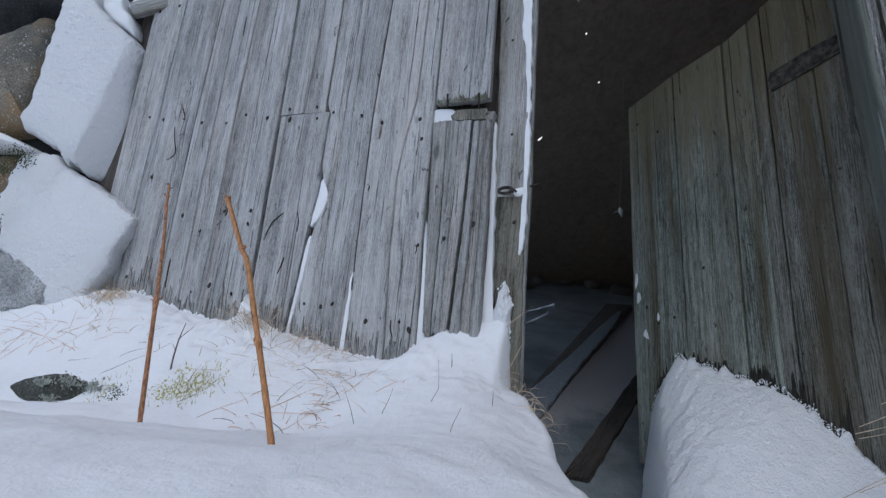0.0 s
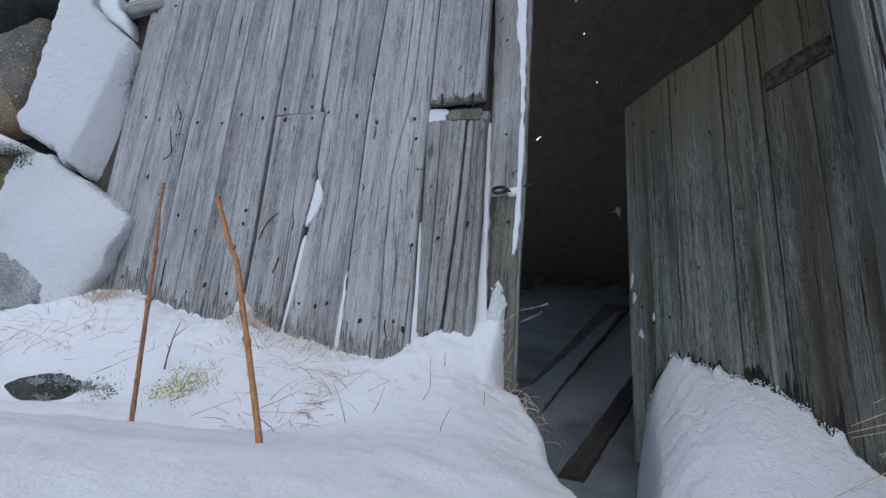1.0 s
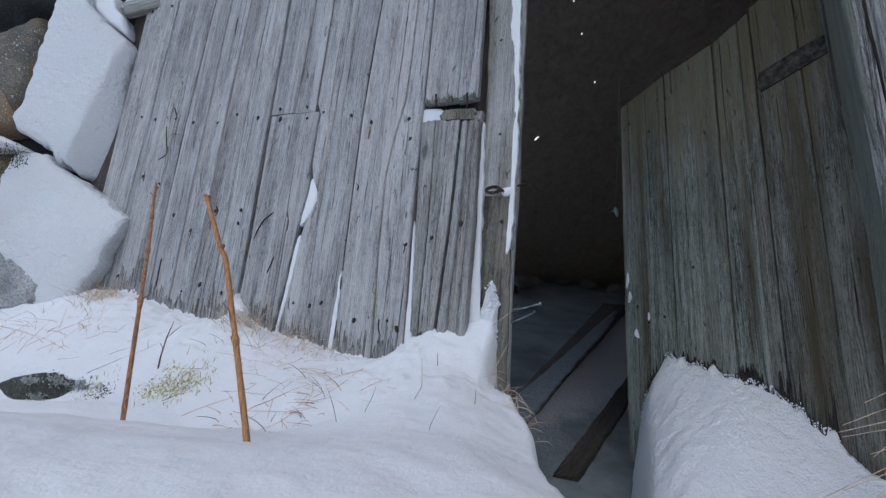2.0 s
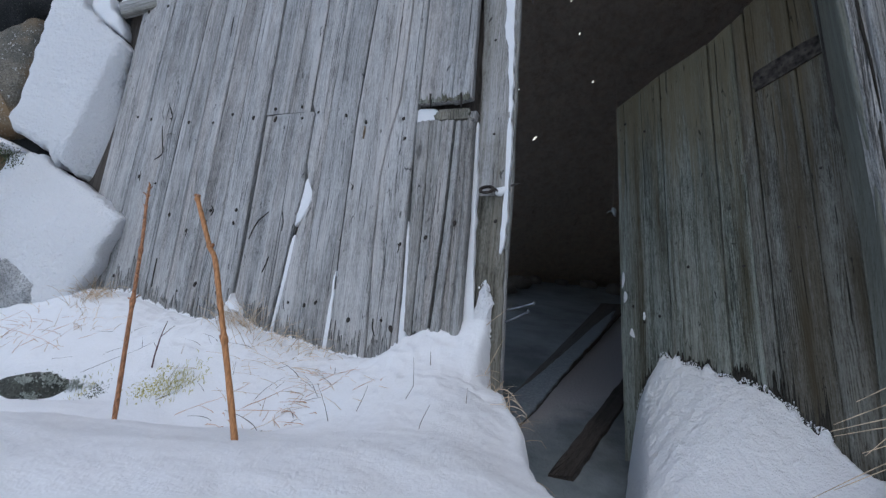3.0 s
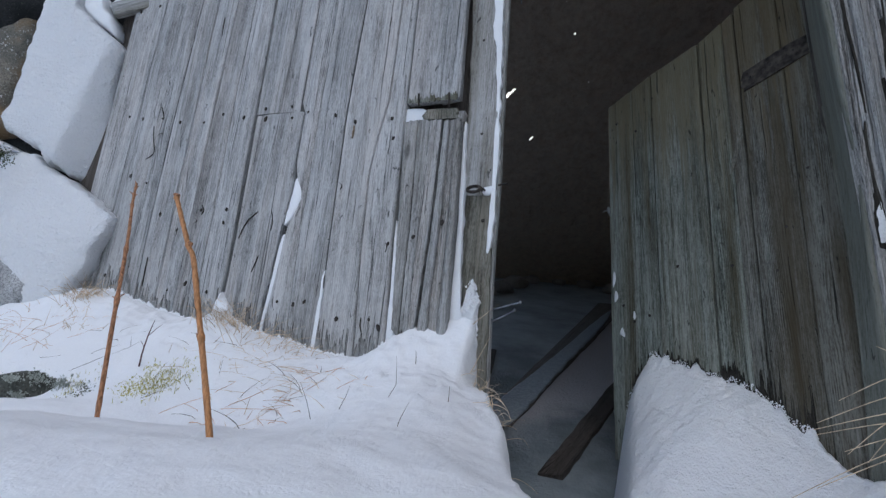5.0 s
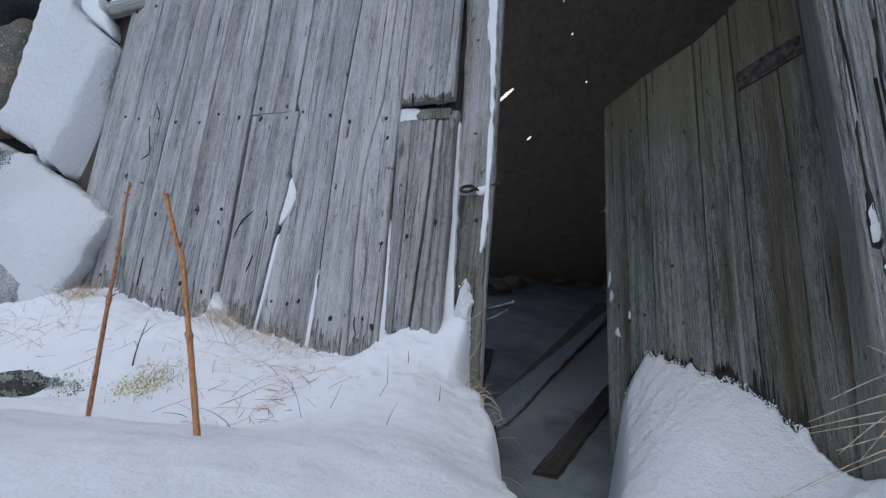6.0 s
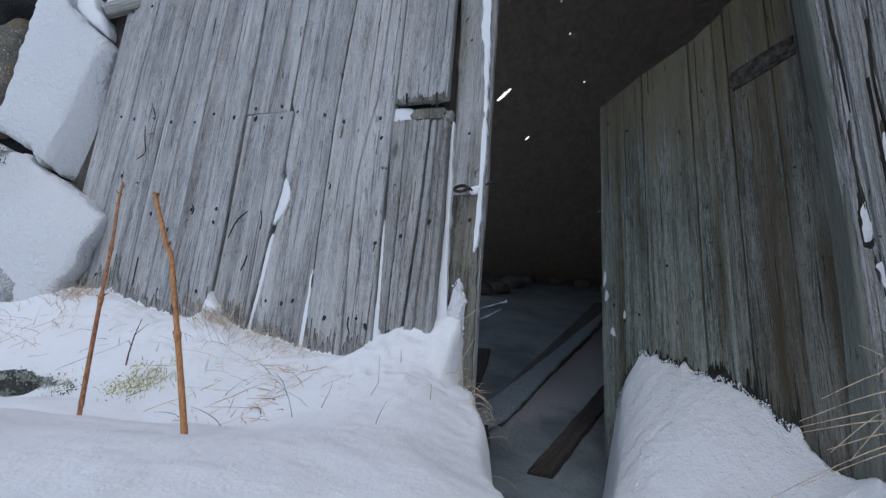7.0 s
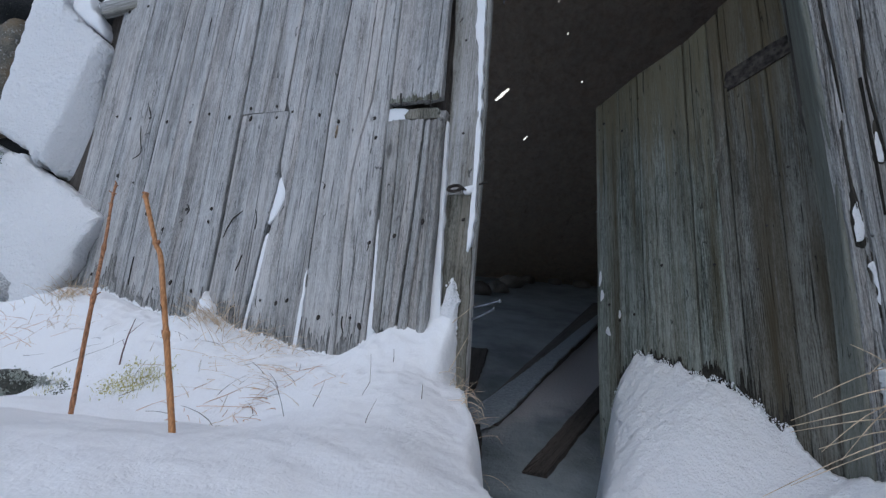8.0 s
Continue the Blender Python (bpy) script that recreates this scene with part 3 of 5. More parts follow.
def slivers(parent, left, right, n, z0, z1, front, deep, mat, seed, label, open_up=0.012, rag=0.014):
    """A timber split lengthwise into n slivers, with cracks that open and close."""
    def cut(k, z):
        l, r = left(z), right(z)
        f = k / n + (0.28 / n * noise.noise(Vector((z * 2.1, k * 7.3, seed))) if 0 < k < n else 0)
        return l + (r - l) * f

    def gap(k, z):
        return 0.0006 + open_up * max(0.0, noise.noise(Vector((z * 2.6, k * 11.1, seed + 4))) - 0.08) if 0 < k < n else 0.0

    for k in range(n):
        rows = []
        for i in range(41):
            z = z0 + (z1 - z0) * i / 40
            rows.append((z, cut(k, z) + gap(k, z) / 2, cut(k + 1, z) - gap(k + 1, z) / 2))
        y = front + 0.004 * math.sin(k * 2.3 + seed)
        part("sliver", board_mesh(rows, -deep, -y, wear=0.0012, steps=60, seed=seed * 10 + k, bottom=rag, top=0.004), mat, parent, label)


def nail_bm(radius, tall, seed):
    rng = random.Random(seed)
    bm = bmesh.new()
    bmesh.ops.create_cone(bm, cap_ends=True, segments=8, radius1=radius, radius2=radius * 0.62, depth=tall)
    for v in bm.verts:
        v.co.x *= rng.uniform(0.85, 1.15)
        v.co.y *= rng.uniform(0.85, 1.15)
    bmesh.ops.rotate(bm, verts=bm.verts, matrix=Matrix.Rotation(radians(90), 3, "X"))
    return bm


slivers(wall, lambda z: float(np.interp(z, [0.16, 0.5, 0.836], [0.118, 0.096, 0.078])), lambda z: float(np.interp(z, [0.16, 0.5, 0.836], [0.185, 0.199, 0.203])), 3, 0.165, 0.836, 0.0, 0.034, WOOD_ROUGH, 17, "deeply cracked grey plank", 0.006)
slivers(wall, lambda z: float(np.interp(z, [0.15, 0.5, 0.832], [0.198, 0.211, 0.2145])), lambda z: float(np.interp(z, [0.15, 0.5, 0.832], [0.286, 0.279, 0.269])), 3, 0.16, 0.832, -0.002, 0.034, WOOD_ROUGH, 18, "deeply cracked grey plank", 0.008)
for u, top, low in ((0.119, 0.925, 0.884), (0.224, 0.919, 0.866)):
    part("nail", tube([(u, -0.012, top), (u + 0.001, -0.011, (top + low) / 2), (u + 0.004, -0.009, low)], [0.0034, 0.0026, 0.0022], 6), IRON, wall, "long bent nail hanging from the rotten end")
rust_mat = plain("orange_rust_stain", (0.29, 0.21, 0.14), 0.9, 0.0, 200.0, 0.5, 0.2)
for u, v, h, w in ((-0.113, 0.835, 0.045, 0.003),):
    part("rust_streak", board_mesh([(v - h, u - 0.2 * w, u + 0.2 * w), (v - 0.6 * h, u - w, u + w), (v, u - 0.4 * w, u + 0.4 * w)], -0.004, 0.0034, wear=0.0008, steps=8, seed=int(u * 100) + 200), rust_mat, wall, "orange rust streak below a nail")
nail_mesh = part("nail", nail_bm(0.0062, 0.004, 1), IRON, wall, "rusty hand-forged nail head")
nail_mesh.location = (-0.703, -0.004, 0.923)
NAILS = [(-1.315, 1.472), (-1.199, 1.481), (-1.22, 0.951), (-1.135, 0.934), (-1.021, 0.928), (-0.922, 0.906), (-0.792, 0.895),
         (-0.597, 0.901), (-0.5, 0.928), (-0.382, 0.927), (-0.492, 0.887), (-0.373, 0.882), (-0.309, 0.901), (-0.194, 0.881),
         (-0.112, 0.85), (0.027, 0.852), (0.041, 0.782), (-1.128, 0.684), (-1.029, 0.652), (-0.918, 0.524), (-0.813, 0.463),
         (-0.714, 0.54), (-0.594, 0.542), (-0.596, 0.493), (-1.137, 0.277), (-0.797, 0.237), (-0.717, 0.266), (-0.611, 0.242),
         (-0.306, 0.228), (-0.243, 0.223), (-0.202, 0.235), (-0.075, 0.19), (0.038, 0.197), (0.073, 0.175), (0.07, 0.432),
         (0.152, 0.455), (0.24, 0.5)]
for k, (u, v) in enumerate(NAILS):
    o = new("nail", nail_mesh.data)
    o.parent = wall
    o.location = (u, -0.0015 - float(np.interp(u, [-1.18, -1.17, -0.97, -0.96, -0.75, -0.74, -0.54, -0.53, -0.34, -0.33], [0.004, 0.003, 0.003, 0.002, 0.002, 0.003, 0.003, 0.004, 0.004, 0.0])), v)
    s = 1.02 + 0.24 * math.sin(k * 2.7)
    o.scale = (s, 1, s * (1.25 + 0.25 * math.cos(k * 1.9)))
    o.rotation_euler = (0, 0.5 * math.sin(k * 1.3), 0)

# cracks and dark slits beside the knots
def slit(line, wide, seed):
    path = smooth_path([(u, 0.0, v) for u, v in line], 10)
    bm = bmesh.new()
    ribs = []
    for i, p in enumerate(path):
        w = wide * math.sin(math.pi * (0.08 + 0.84 * i / 10)) * (0.8 + 0.5 * noise.noise(Vector((i * 0.7, seed, 3))))
        face = float(np.interp(p.x, [-1.18, -1.17, -0.97, -0.96, -0.75, -0.74, -0.54, -0.53, -0.34, -0.33], [0.004, 0.003, 0.003, 0.002, 0.002, 0.003, 0.003, 0.004, 0.004, 0.0]))
        ribs.append([bm.verts.new((p.x + side * w, depth - face, p.z)) for side, depth in ((-1, 0.006), (-1, -0.0022), (1, -0.0022), (1, 0.006))])
    for a, b in zip(ribs, ribs[1:]):
        for j in range(3):
            bm.faces.new((a[j], b[j], b[j + 1], a[j + 1]))
    bmesh.ops.recalc_face_normals(bm, faces=bm.faces)
    part("crack", bm, WOOD_WET_SHADE, wall, "dark drying crack in the board")


for k, (line, wide) in enumerate([([(-1.062, 0.898), (-1.047, 0.840), (-1.027, 0.784), (-1.043, 0.766), (-1.066, 0.754)], 0.0019),
                                  ([(-1.027, 0.856), (-1.007, 0.864), (-0.983, 0.858)], 0.0014),
                                  ([(-1.126, 0.708), (-1.122, 0.688), (-1.121, 0.664)], 0.0025),
                                  ([(-0.480, 0.511), (-0.494, 0.486), (-0.504, 0.463), (-0.510, 0.437)], 0.0027),
                                  ([(-0.490, 0.499), (-0.471, 0.515), (-0.447, 0.534)], 0.0019),
                                  ([(-0.801, 1.361), (-0.799, 1.319), (-0.796, 1.272)], 0.0036),
                                  ([(-1.043, 0.982), (-1.028, 0.956), (-1.014, 0.929)], 0.0025),
                                  ([(-0.025, 1.237), (-0.027, 1.217), (-0.029, 1.200)], 0.0022),
                                  ([(-0.391, 0.538), (-0.378, 0.501), (-0.378, 0.467)], 0.0017),
                                  ([(-0.137, 0.635), (-0.126, 0.623), (-0.130, 0.611)], 0.0015),
                                  ([(-0.744, 0.512), (-0.723, 0.499), (-0.737, 0.488)], 0.0017),
                                  ([(-0.715, 0.560), (-0.701, 0.541), (-0.707, 0.521)], 0.0034),
                                  ([(-0.813, 0.472), (-0.810, 0.455), (-0.812, 0.440)], 0.0022),
                                  ([(-0.413, 0.377), (-0.421, 0.349), (-0.430, 0.321)], 0.0019),
                                  ([(-0.323, 0.242), (-0.322, 0.216), (-0.311, 0.198)], 0.0020),
                                  ([(-0.412, 0.204), (-0.413, 0.182), (-0.400, 0.164)], 0.0029),
                                  ([(0.011, 0.201), (0.012, 0.175), (0.022, 0.150)], 0.0019),
                                  ([(0.062, 0.435), (0.068, 0.421), (0.065, 0.404)], 0.0027),
                                  ([(-0.931, 0.354), (-0.931, 0.299), (-0.926, 0.246)], 0.0025),
                                  ([(-0.864, 0.371), (-0.864, 0.313), (-0.859, 0.260)], 0.0022),
                                  ([(-1.020, 0.317), (-1.026, 0.269), (-1.028, 0.229)], 0.0025)]):
    slit(line, 0.68 * wide, k)

# the door post with its ring and bent nails
post = holder("door_post", WALL_M, "weathered grey timber door post, mossy towards its foot", "post", kind="structure")
POST = [(-0.45, 0.312, 0.418), (0.25, 0.306, 0.391), (0.44, 0.292, 0.383), (0.6, 0.284, 0.379), (0.68, 0.279, 0.379), (0.87, 0.274, 0.372), (1.27, 0.251, 0.347), (WALL_TOP, 0.15, 0.235)]
part("shaft", board_mesh([(0.603, 0.284, 0.379)] + POST[4:], -0.09, -0.045, wear=0.002, steps=40, seed=31, bottom=0.004), WOOD_POST, post)
part("shaft", board_mesh(POST[:3] + [(0.600, 0.284, 0.379)], -0.09, -0.049, wear=0.003, steps=24, seed=33, top=0.004), WOOD_MOSSY, post, "olive-brown mossy lower length of the post")
part("side_strip", board_mesh([(-0.4, 0.408, 0.414), (0.34, 0.386, 0.394), (0.68, 0.380, 0.389), (1.27, 0.350, 0.370), (WALL_TOP, 0.24, 0.262)], -0.088, -0.062, wear=0.002, steps=30, seed=32), WOOD_ROUGH, post, "split grey edge strip of the post")
nail_a = part("nail", tube([(0.395, 0.085, 0.262), (0.43, 0.083, 0.272), (0.475, 0.082, 0.287)], [0.0036, 0.0036, 0.0036]), STEEL, post, "long bright bent nail")
nail_b = part("nail", tube([(0.395, 0.075, 0.226), (0.43, 0.074, 0.243), (0.462, 0.072, 0.262)], [0.0036, 0.0036, 0.0036]), STEEL, post, "long bright bent nail")
for tip in ((0.476, 0.082, 0.287), (0.463, 0.072, 0.262)):
    hd = nail_bm(0.007, 0.003, 3)
    bmesh.ops.rotate(hd, verts=hd.verts, matrix=Matrix.Rotation(radians(75), 3, "Z"))
    bmesh.ops.translate(hd, verts=hd.verts, vec=tip)
    part("nail_head", hd, STEEL, nail_a if tip[0] > 0.47 else nail_b)
for k, (u, v) in enumerate([(0.313, 1.13), (0.335, 0.80), (0.303, 0.466), (0.371, 0.18), (0.362, 0.52)]):
    o = new("nail", nail_mesh.data)
    o.parent = post
    o.location = (u - 0.01, 0.044, v)
    o.rotation_euler = (0, k, 0)
ring_pts = [(0.325 + 0.020 * math.cos(a), 0.022 + 0.012 * math.sin(a * 1.0) - 0.006, 0.609 + 0.0135 * math.sin(a)) for a in np.linspace(0, 2 * math.pi, 17)]
ring_ob = part("ring", tube(ring_pts, [0.0052] * 17, 8), IRON, post, "black iron pull ring", smooth=True)
part("staple", tube([(0.343, 0.05, 0.612), (0.345, 0.02, 0.612), (0.351, 0.02, 0.612), (0.353, 0.05, 0.612)], [0.003] * 4, 6), IRON, ring_ob)
part("hook", tube([(0.39, 0.05, 0.632), (0.405, 0.045, 0.634), (0.419, 0.042, 0.636)], [0.003, 0.003, 0.002], 6), IRON, post)
# a short length of chain hanging behind the post
chain = holder("chain", WALL_M, "short thin chain hanging beside the door post", "chain")
for k in range(7):
    c = Vector((0.385 + 0.003 * k, 0.10, 1.40 - 0.016 * k))
    pts = [c + Vector(((0.004 * math.cos(a)) if k % 2 else 0, 0 if k % 2 else 0.004 * math.cos(a), 0.011 * math.sin(a))) for a in np.linspace(0, 2 * math.pi, 9)]
    part("link", tube(pts, [0.0016] * 9, 5), STEEL, chain)

# ---- the open door ----
door = holder("door_1", DOOR_M, "dark weathered plank door standing open inwards", "door", kind="structure")
DOOR_BOARDS = [(-0.752, -0.5255, 1.389, 1.442, -0.19), (-0.5195, -0.309, 1.444, 1.47, -0.22), (-0.303, -0.2055, 1.472, 1.504, -0.25), (-0.2035, -0.160, 1.506, 1.52, -0.26), (-0.1545, -0.012, 1.535, 1.565, -0.3), (-0.011, 0.20, 1.56, 1.62, -0.32)]
for k, (l, r, tl, tr, b) in enumerate(DOOR_BOARDS):
    bm = board_mesh([(b, l, r), (0.3, l - 0.004, r - 0.003), (0.9, l, r), (1.2, l + 0.002, r + 0.001), ((tl + tr) / 2, l + 0.004, r + 0.003)], -0.03, (0.0, 0.002, 0.0, 0.0005, 0.005, 0.0045)[k], seed=40 + k, steps=26, bottom=0.015)
    for v in bm.verts:
        if v.co.z > 1.15:
            f = (v.co.x - l) / (r - l) - 0.5
            v.co.z += f * (tr - tl) * (v.co.z - 1.15) / (tl - 1.15)
    part("board", bm, WOOD_DOOR_BROWN_SHADE if k > 2 else WOOD_DOOR, door)
part("ledge", box_bm(-0.72, 0.05, 0.031, 0.062, 0.2, 0.34, 0.004), WOOD_DARK, door)
part("ledge", box_bm(-0.72, 0.05, 0.031, 0.062, 1.12, 1.26, 0.004), WOOD_DARK, door)
hinge = part("strap_hinge", board_mesh([(-0.036, -0.1, 0.13), (-0.012, -0.106, 0.13), (0.016, -0.10, 0.13), (0.036, -0.08, 0.13)], 0.0, 0.006, wear=0.006, seed=50, steps=9, bottom=0.004, top=0.005), RUST, door, "brown rusted iron strap hinge")
hinge.location = (-0.045, -0.006, 1.215)
hinge.rotation_euler = (0, radians(-11), 0)
for u in (-0.07, 0.0, 0.075):
    o = new("rivet", nail_mesh.data)
    o.parent = hinge
    o.location = (u, -0.008, 0.004)
for k, (u, v) in enumerate([(-0.7, 1.28), (-0.12, 1.2), (0.02, 1.235), (-0.60, 1.2), (-0.44, 0.55), (-0.24, 0.52), (-0.1, 0.48), (-0.69, 0.42), (-0.64, 0.35), (-0.57, 0.37), (0.02, 0.8), (-0.06, 0.62)]):
    o = new("nail", nail_mesh.data)
    o.parent = door
    o.location = (u, -0.006, v)
    o.rotation_euler = (0, k, 0)

# ---- right-hand jamb and wall ----
jamb = holder("door_jamb", JAMB_M, "cracked hewn jamb timber with a planed greenish lining", "post", kind="structure")
JT = 3.2


def jamb_piece(rows, y0, y1, mat, seed, label=""):
    bm = board_mesh(rows, -y1, -y0, wear=0.003, steps=44, seed=seed, bottom=0.01)
    for v in bm.verts:
        v.co.x += jamb_bow(v.co.z)
    return part("timber", bm, mat, jamb, label)


def jamb_bow(z):
    return 0.6 * float(np.interp(z, [-0.1, 0.26, 0.5, 0.8, 1.15, 1.35], [0.004, 0.024, 0.03, 0.024, 0.014, 0.0]))


slivers(jamb, lambda z: 0.018 + jamb_bow(z), lambda z: 0.062 + jamb_bow(z), 2, -0.5, 1.9, 0.002, 0.035, WOOD_HEWN, 60, "deeply cracked grey hewn timber", 0.02)
slivers(jamb, lambda z: 0.066 + jamb_bow(z) + 0.008 * max(0, noise.noise(Vector((z * 2.2, 3, 1)))), lambda z: 0.20 + jamb_bow(z), 5, -0.5, 1.9, -0.006, 0.09, WOOD_HEWN, 61, "deeply cracked grey hewn timber", 0.02)
slivers(jamb, lambda z: 0.204 + jamb_bow(z), lambda z: 0.34 + jamb_bow(z), 4, -0.5, 1.9, -0.002, 0.09, WOOD_HEWN, 62, "deeply cracked grey hewn timber", 0.02)
# splits are thin black inlays; the shade inside them is their colour
SPLITS = [(-0.0035, [(0.050, 1.32), (0.052, 1.216), (0.055, 1.119), (0.062, 1.013), (0.065, 0.874)]), (-0.0035, [(0.058, 0.851), (0.053, 0.766), (0.057, 0.66), (0.060, 0.60)]),
          (-0.0115, [(0.126, 0.974), (0.127, 0.818), (0.129, 0.729), (0.128, 0.58)]), (-0.0115, [(0.160, 1.25), (0.156, 1.155), (0.141, 0.983), (0.154, 0.799), (0.163, 0.70)])]
for k, (front, line) in enumerate(SPLITS):
    path = smooth_path([(u, 0.0, v) for u, v in line], 24)
    bm = bmesh.new()
    rows = []
    for i, p in enumerate(path):
        w = (0.0045, 0.0035, 0.002, 0.002)[k] * math.sin(math.pi * (0.06 + 0.88 * i / 24)) * (0.7 + 0.5 * noise.noise(Vector((i * 0.5, k, 3))))
        rows.append([bm.verts.new((p.x + s * w, 0.03 if q else front, p.z)) for s, q in ((-1, 1), (-1, 0), (1, 0), (1, 1))])
    for r0, r1 in zip(rows, rows[1:]):
        for j in range(3):
            bm.faces.new((r0[j], r1[j], r1[j + 1], r0[j + 1]))
    part("split", bm, WOOD_WET_SHADE, jamb, "black inlay drawing a deep split in the timber")
# added filler whose dark colour stands for the shade deep in the cracks
part("core", box_bm(0.11, 0.60, 0.095, 0.2, -0.5, JT), WOOD_DARK, jamb, "dark block added behind the timber to darken its cracks")
jamb_piece([(-0.5, 0.345, 0.6), (JT, 0.345, 0.6)], -0.004, 0.2, WOOD_HEWN, 63, "grey wall board")
lining = bmesh.new()
lrng = random.Random(7)
rows = []
for z in np.linspace(-0.5, 1.9, 34):
    # the edge by the door lies deep in the opening, the other beside the timber
    far = Vector((float(np.interp(z, [-0.5, -0.07, 0.14, 0.36, 0.55, 0.81, 1.16, 1.42, 1.9], [1.272, 1.2681, 1.2731, 1.2742, 1.2739, 1.2695, 1.2574, 1.2489, 1.232])) - 0.012,
                  float(np.interp(z, [-0.5, -0.07, 0.14, 0.36, 0.55, 0.81, 1.16, 1.42, 1.9], [1.295, 1.3184, 1.3301, 1.3481, 1.3672, 1.3985, 1.4513, 1.4899, 1.56])) - 0.016, z))
    near = Vector((float(np.interp(z, [-0.5, 0.0, 0.117, 0.249, 0.445, 0.723, 0.922, 1.212, 1.9], [1.30, 1.2587, 1.2580, 1.2396, 1.2193, 1.1978, 1.1616, 1.1164, 1.03])) + 0.006, 1.238, z))
    side = (near - far).normalized()
    out = Vector((side.y, -side.x, 0)).normalized()
    wob = lrng.uniform(-0.0006, 0.0006)
    rows.append([lining.verts.new(p) for p in (far - out * 0.022, far + out * wob, far + side * 0.004 - out * 0.002, near - side * 0.008 - out * 0.001, near - side * 0.003 - out * 0.003, near - out * 0.006, near - out * 0.024)])
for a, b in zip(rows, rows[1:]):
    for j in range(7):
        lining.faces.new((a[j], b[j], b[(j + 1) % 7], a[(j + 1) % 7]))
lining.faces.new(rows[0])
lining.faces.new(rows[-1][::-1])
bmesh.ops.recalc_face_normals(lining, faces=lining.faces)
lining.transform(JAMB_M.inverted())
part("lining", lining, WOOD_JAMB, jamb, "smooth greenish grey lining board")

# ---- the barn's shell: closes the dark inside, but for an added opening on the left ----
shell = holder("barn_shell", Matrix(), "dark plank walls closing the inside of the barn", "wall", kind="structure")
part("wall_right", box_bm(3.2, 3.3, 1.2, 7.4, -1.2, 4.2), WOOD_LOFT, shell)
# the left wall is pieced round an unseen opening, added to brighten the inside
part("wall_left", box_bm(-1.55, -1.45, 2.1, 2.7, -1.2, 4.2), WOOD_LOFT, shell)
part("wall_left", box_bm(-1.55, -1.45, 7.0, 7.4, -1.2, 4.2), WOOD_LOFT, shell)
part("wall_left", box_bm(-1.55, -1.45, 2.7, 7.0, -1.2, 0.1), WOOD_LOFT, shell)
part("wall_left", box_bm(-1.55, -1.45, 2.7, 7.0, 3.0, 4.2), WOOD_LOFT, shell)
part("wall_back", box_bm(-1.6, 3.3, 7.25, 7.4, -0.2, 1.6), BACK_STONE, shell, "dark stone back wall")
part("wall_beside_door", box_bm(1.82, 3.3, 1.24, 1.34, -1.2, 4.2), WOOD_ROUGH, shell, "grey wall boards")
# out of view: an added wall that keeps sky light off drift and jamb
part("wall_wing", box_bm(1.86, 1.98, -3.6, 1.24, -0.4, 4.2), WOOD_ROUGH, shell, "unseen grey wall added to shade the drift and jamb")
# out of view; set forward to shade the doorway as well as close it
part("wall_over_door", box_bm(0.30, 1.9, 1.12, 1.25, 1.72, 4.2), WOOD_ROUGH, shell, "unseen grey boards over the doorway")
gab = box_bm(-1.46, 0.36, 0.03, 0.1, WALL_TOP, 4.3)
gab.transform(WALL_M)
part("wall_upper", gab, WOOD_ROUGH, shell, "grey upper wall boards")
end = box_bm(-1.5, -1.36, 0.02, 0.5, -0.6, 4.2)
end.transform(WALL_M)
part("corner_post", end, WOOD_DARK, shell, "dark corner post")


# roof boards with chinks of daylight
def roof_z(y):
    return 1.0 + 0.5 * (7.1 - y)


roof = bmesh.new()
CHINKS = [(0.892, 4.742, 0.012, 0.016, 0), (0.902, 4.727, 0.012, 0.024, 0), (0.914, 4.709, 0.013, 0.012, 0), (1.288, 4.083, 0.008, 0.014, 0), (1.040, 3.684, 0.007, 0.016, 0), (0.899, 3.451, 0.005, 0.01, 0)]
CHINKS += [(0.534 + 0.0125 * i, 4.334 - 0.0150 * i, 0.016, 0.012 + 0.026 * math.sin(math.pi * (i + 0.6) / 8.5) ** 2 + 0.012 * (i % 3 == 1), 0) for i in range(9)]
ys = sorted({0.9, 7.6} | {round(c[1] + s * c[3] / 2, 4) for c in CHINKS for s in (-1, 1)})
xs = sorted({-1.7, 3.5} | {round(c[0] + s * c[2] / 2, 4) for c in CHINKS for s in (-1, 1)})
grid = {(x, y): roof.verts.new((x, y, roof_z(y))) for x in xs for y in ys}
for x0, x1 in zip(xs, xs[1:]):
    for y0, y1 in zip(ys, ys[1:]):
        cx, cy = (x0 + x1) / 2, (y0 + y1) / 2
        if any(abs(cx - c[0]) < c[2] / 2 and abs(cy - c[1]) < c[3] / 2 for c in CHINKS):
            continue
        roof.faces.new([grid[(x0, y0)], grid[(x1, y0)], grid[(x1, y1)], grid[(x0, y1)]])
part("ceiling", roof, WOOD_LOFT, shell, "dark roof boards with chinks of daylight")

SKY_WHITE = bpy.data.materials.new("white_overcast_sky")
SKY_WHITE.use_nodes = True
SKY_WHITE.node_tree.nodes["Principled BSDF"].inputs["Emission Color"].default_value = (0.95, 0.97, 1.0, 1)
SKY_WHITE.node_tree.nodes["Principled BSDF"].inputs["Emission Strength"].default_value = 0.9
cloud = bmesh.new()
cloud.faces.new([cloud.verts.new((x, y, roof_z(y) + 0.35)) for x, y in ((0.2, 3.0), (1.9, 3.0), (1.9, 5.6), (0.2, 5.6))])
tagged(part("backdrop", cloud, SKY_WHITE), "white overcast sky beyond the roof chinks", "sky", kind="structure")

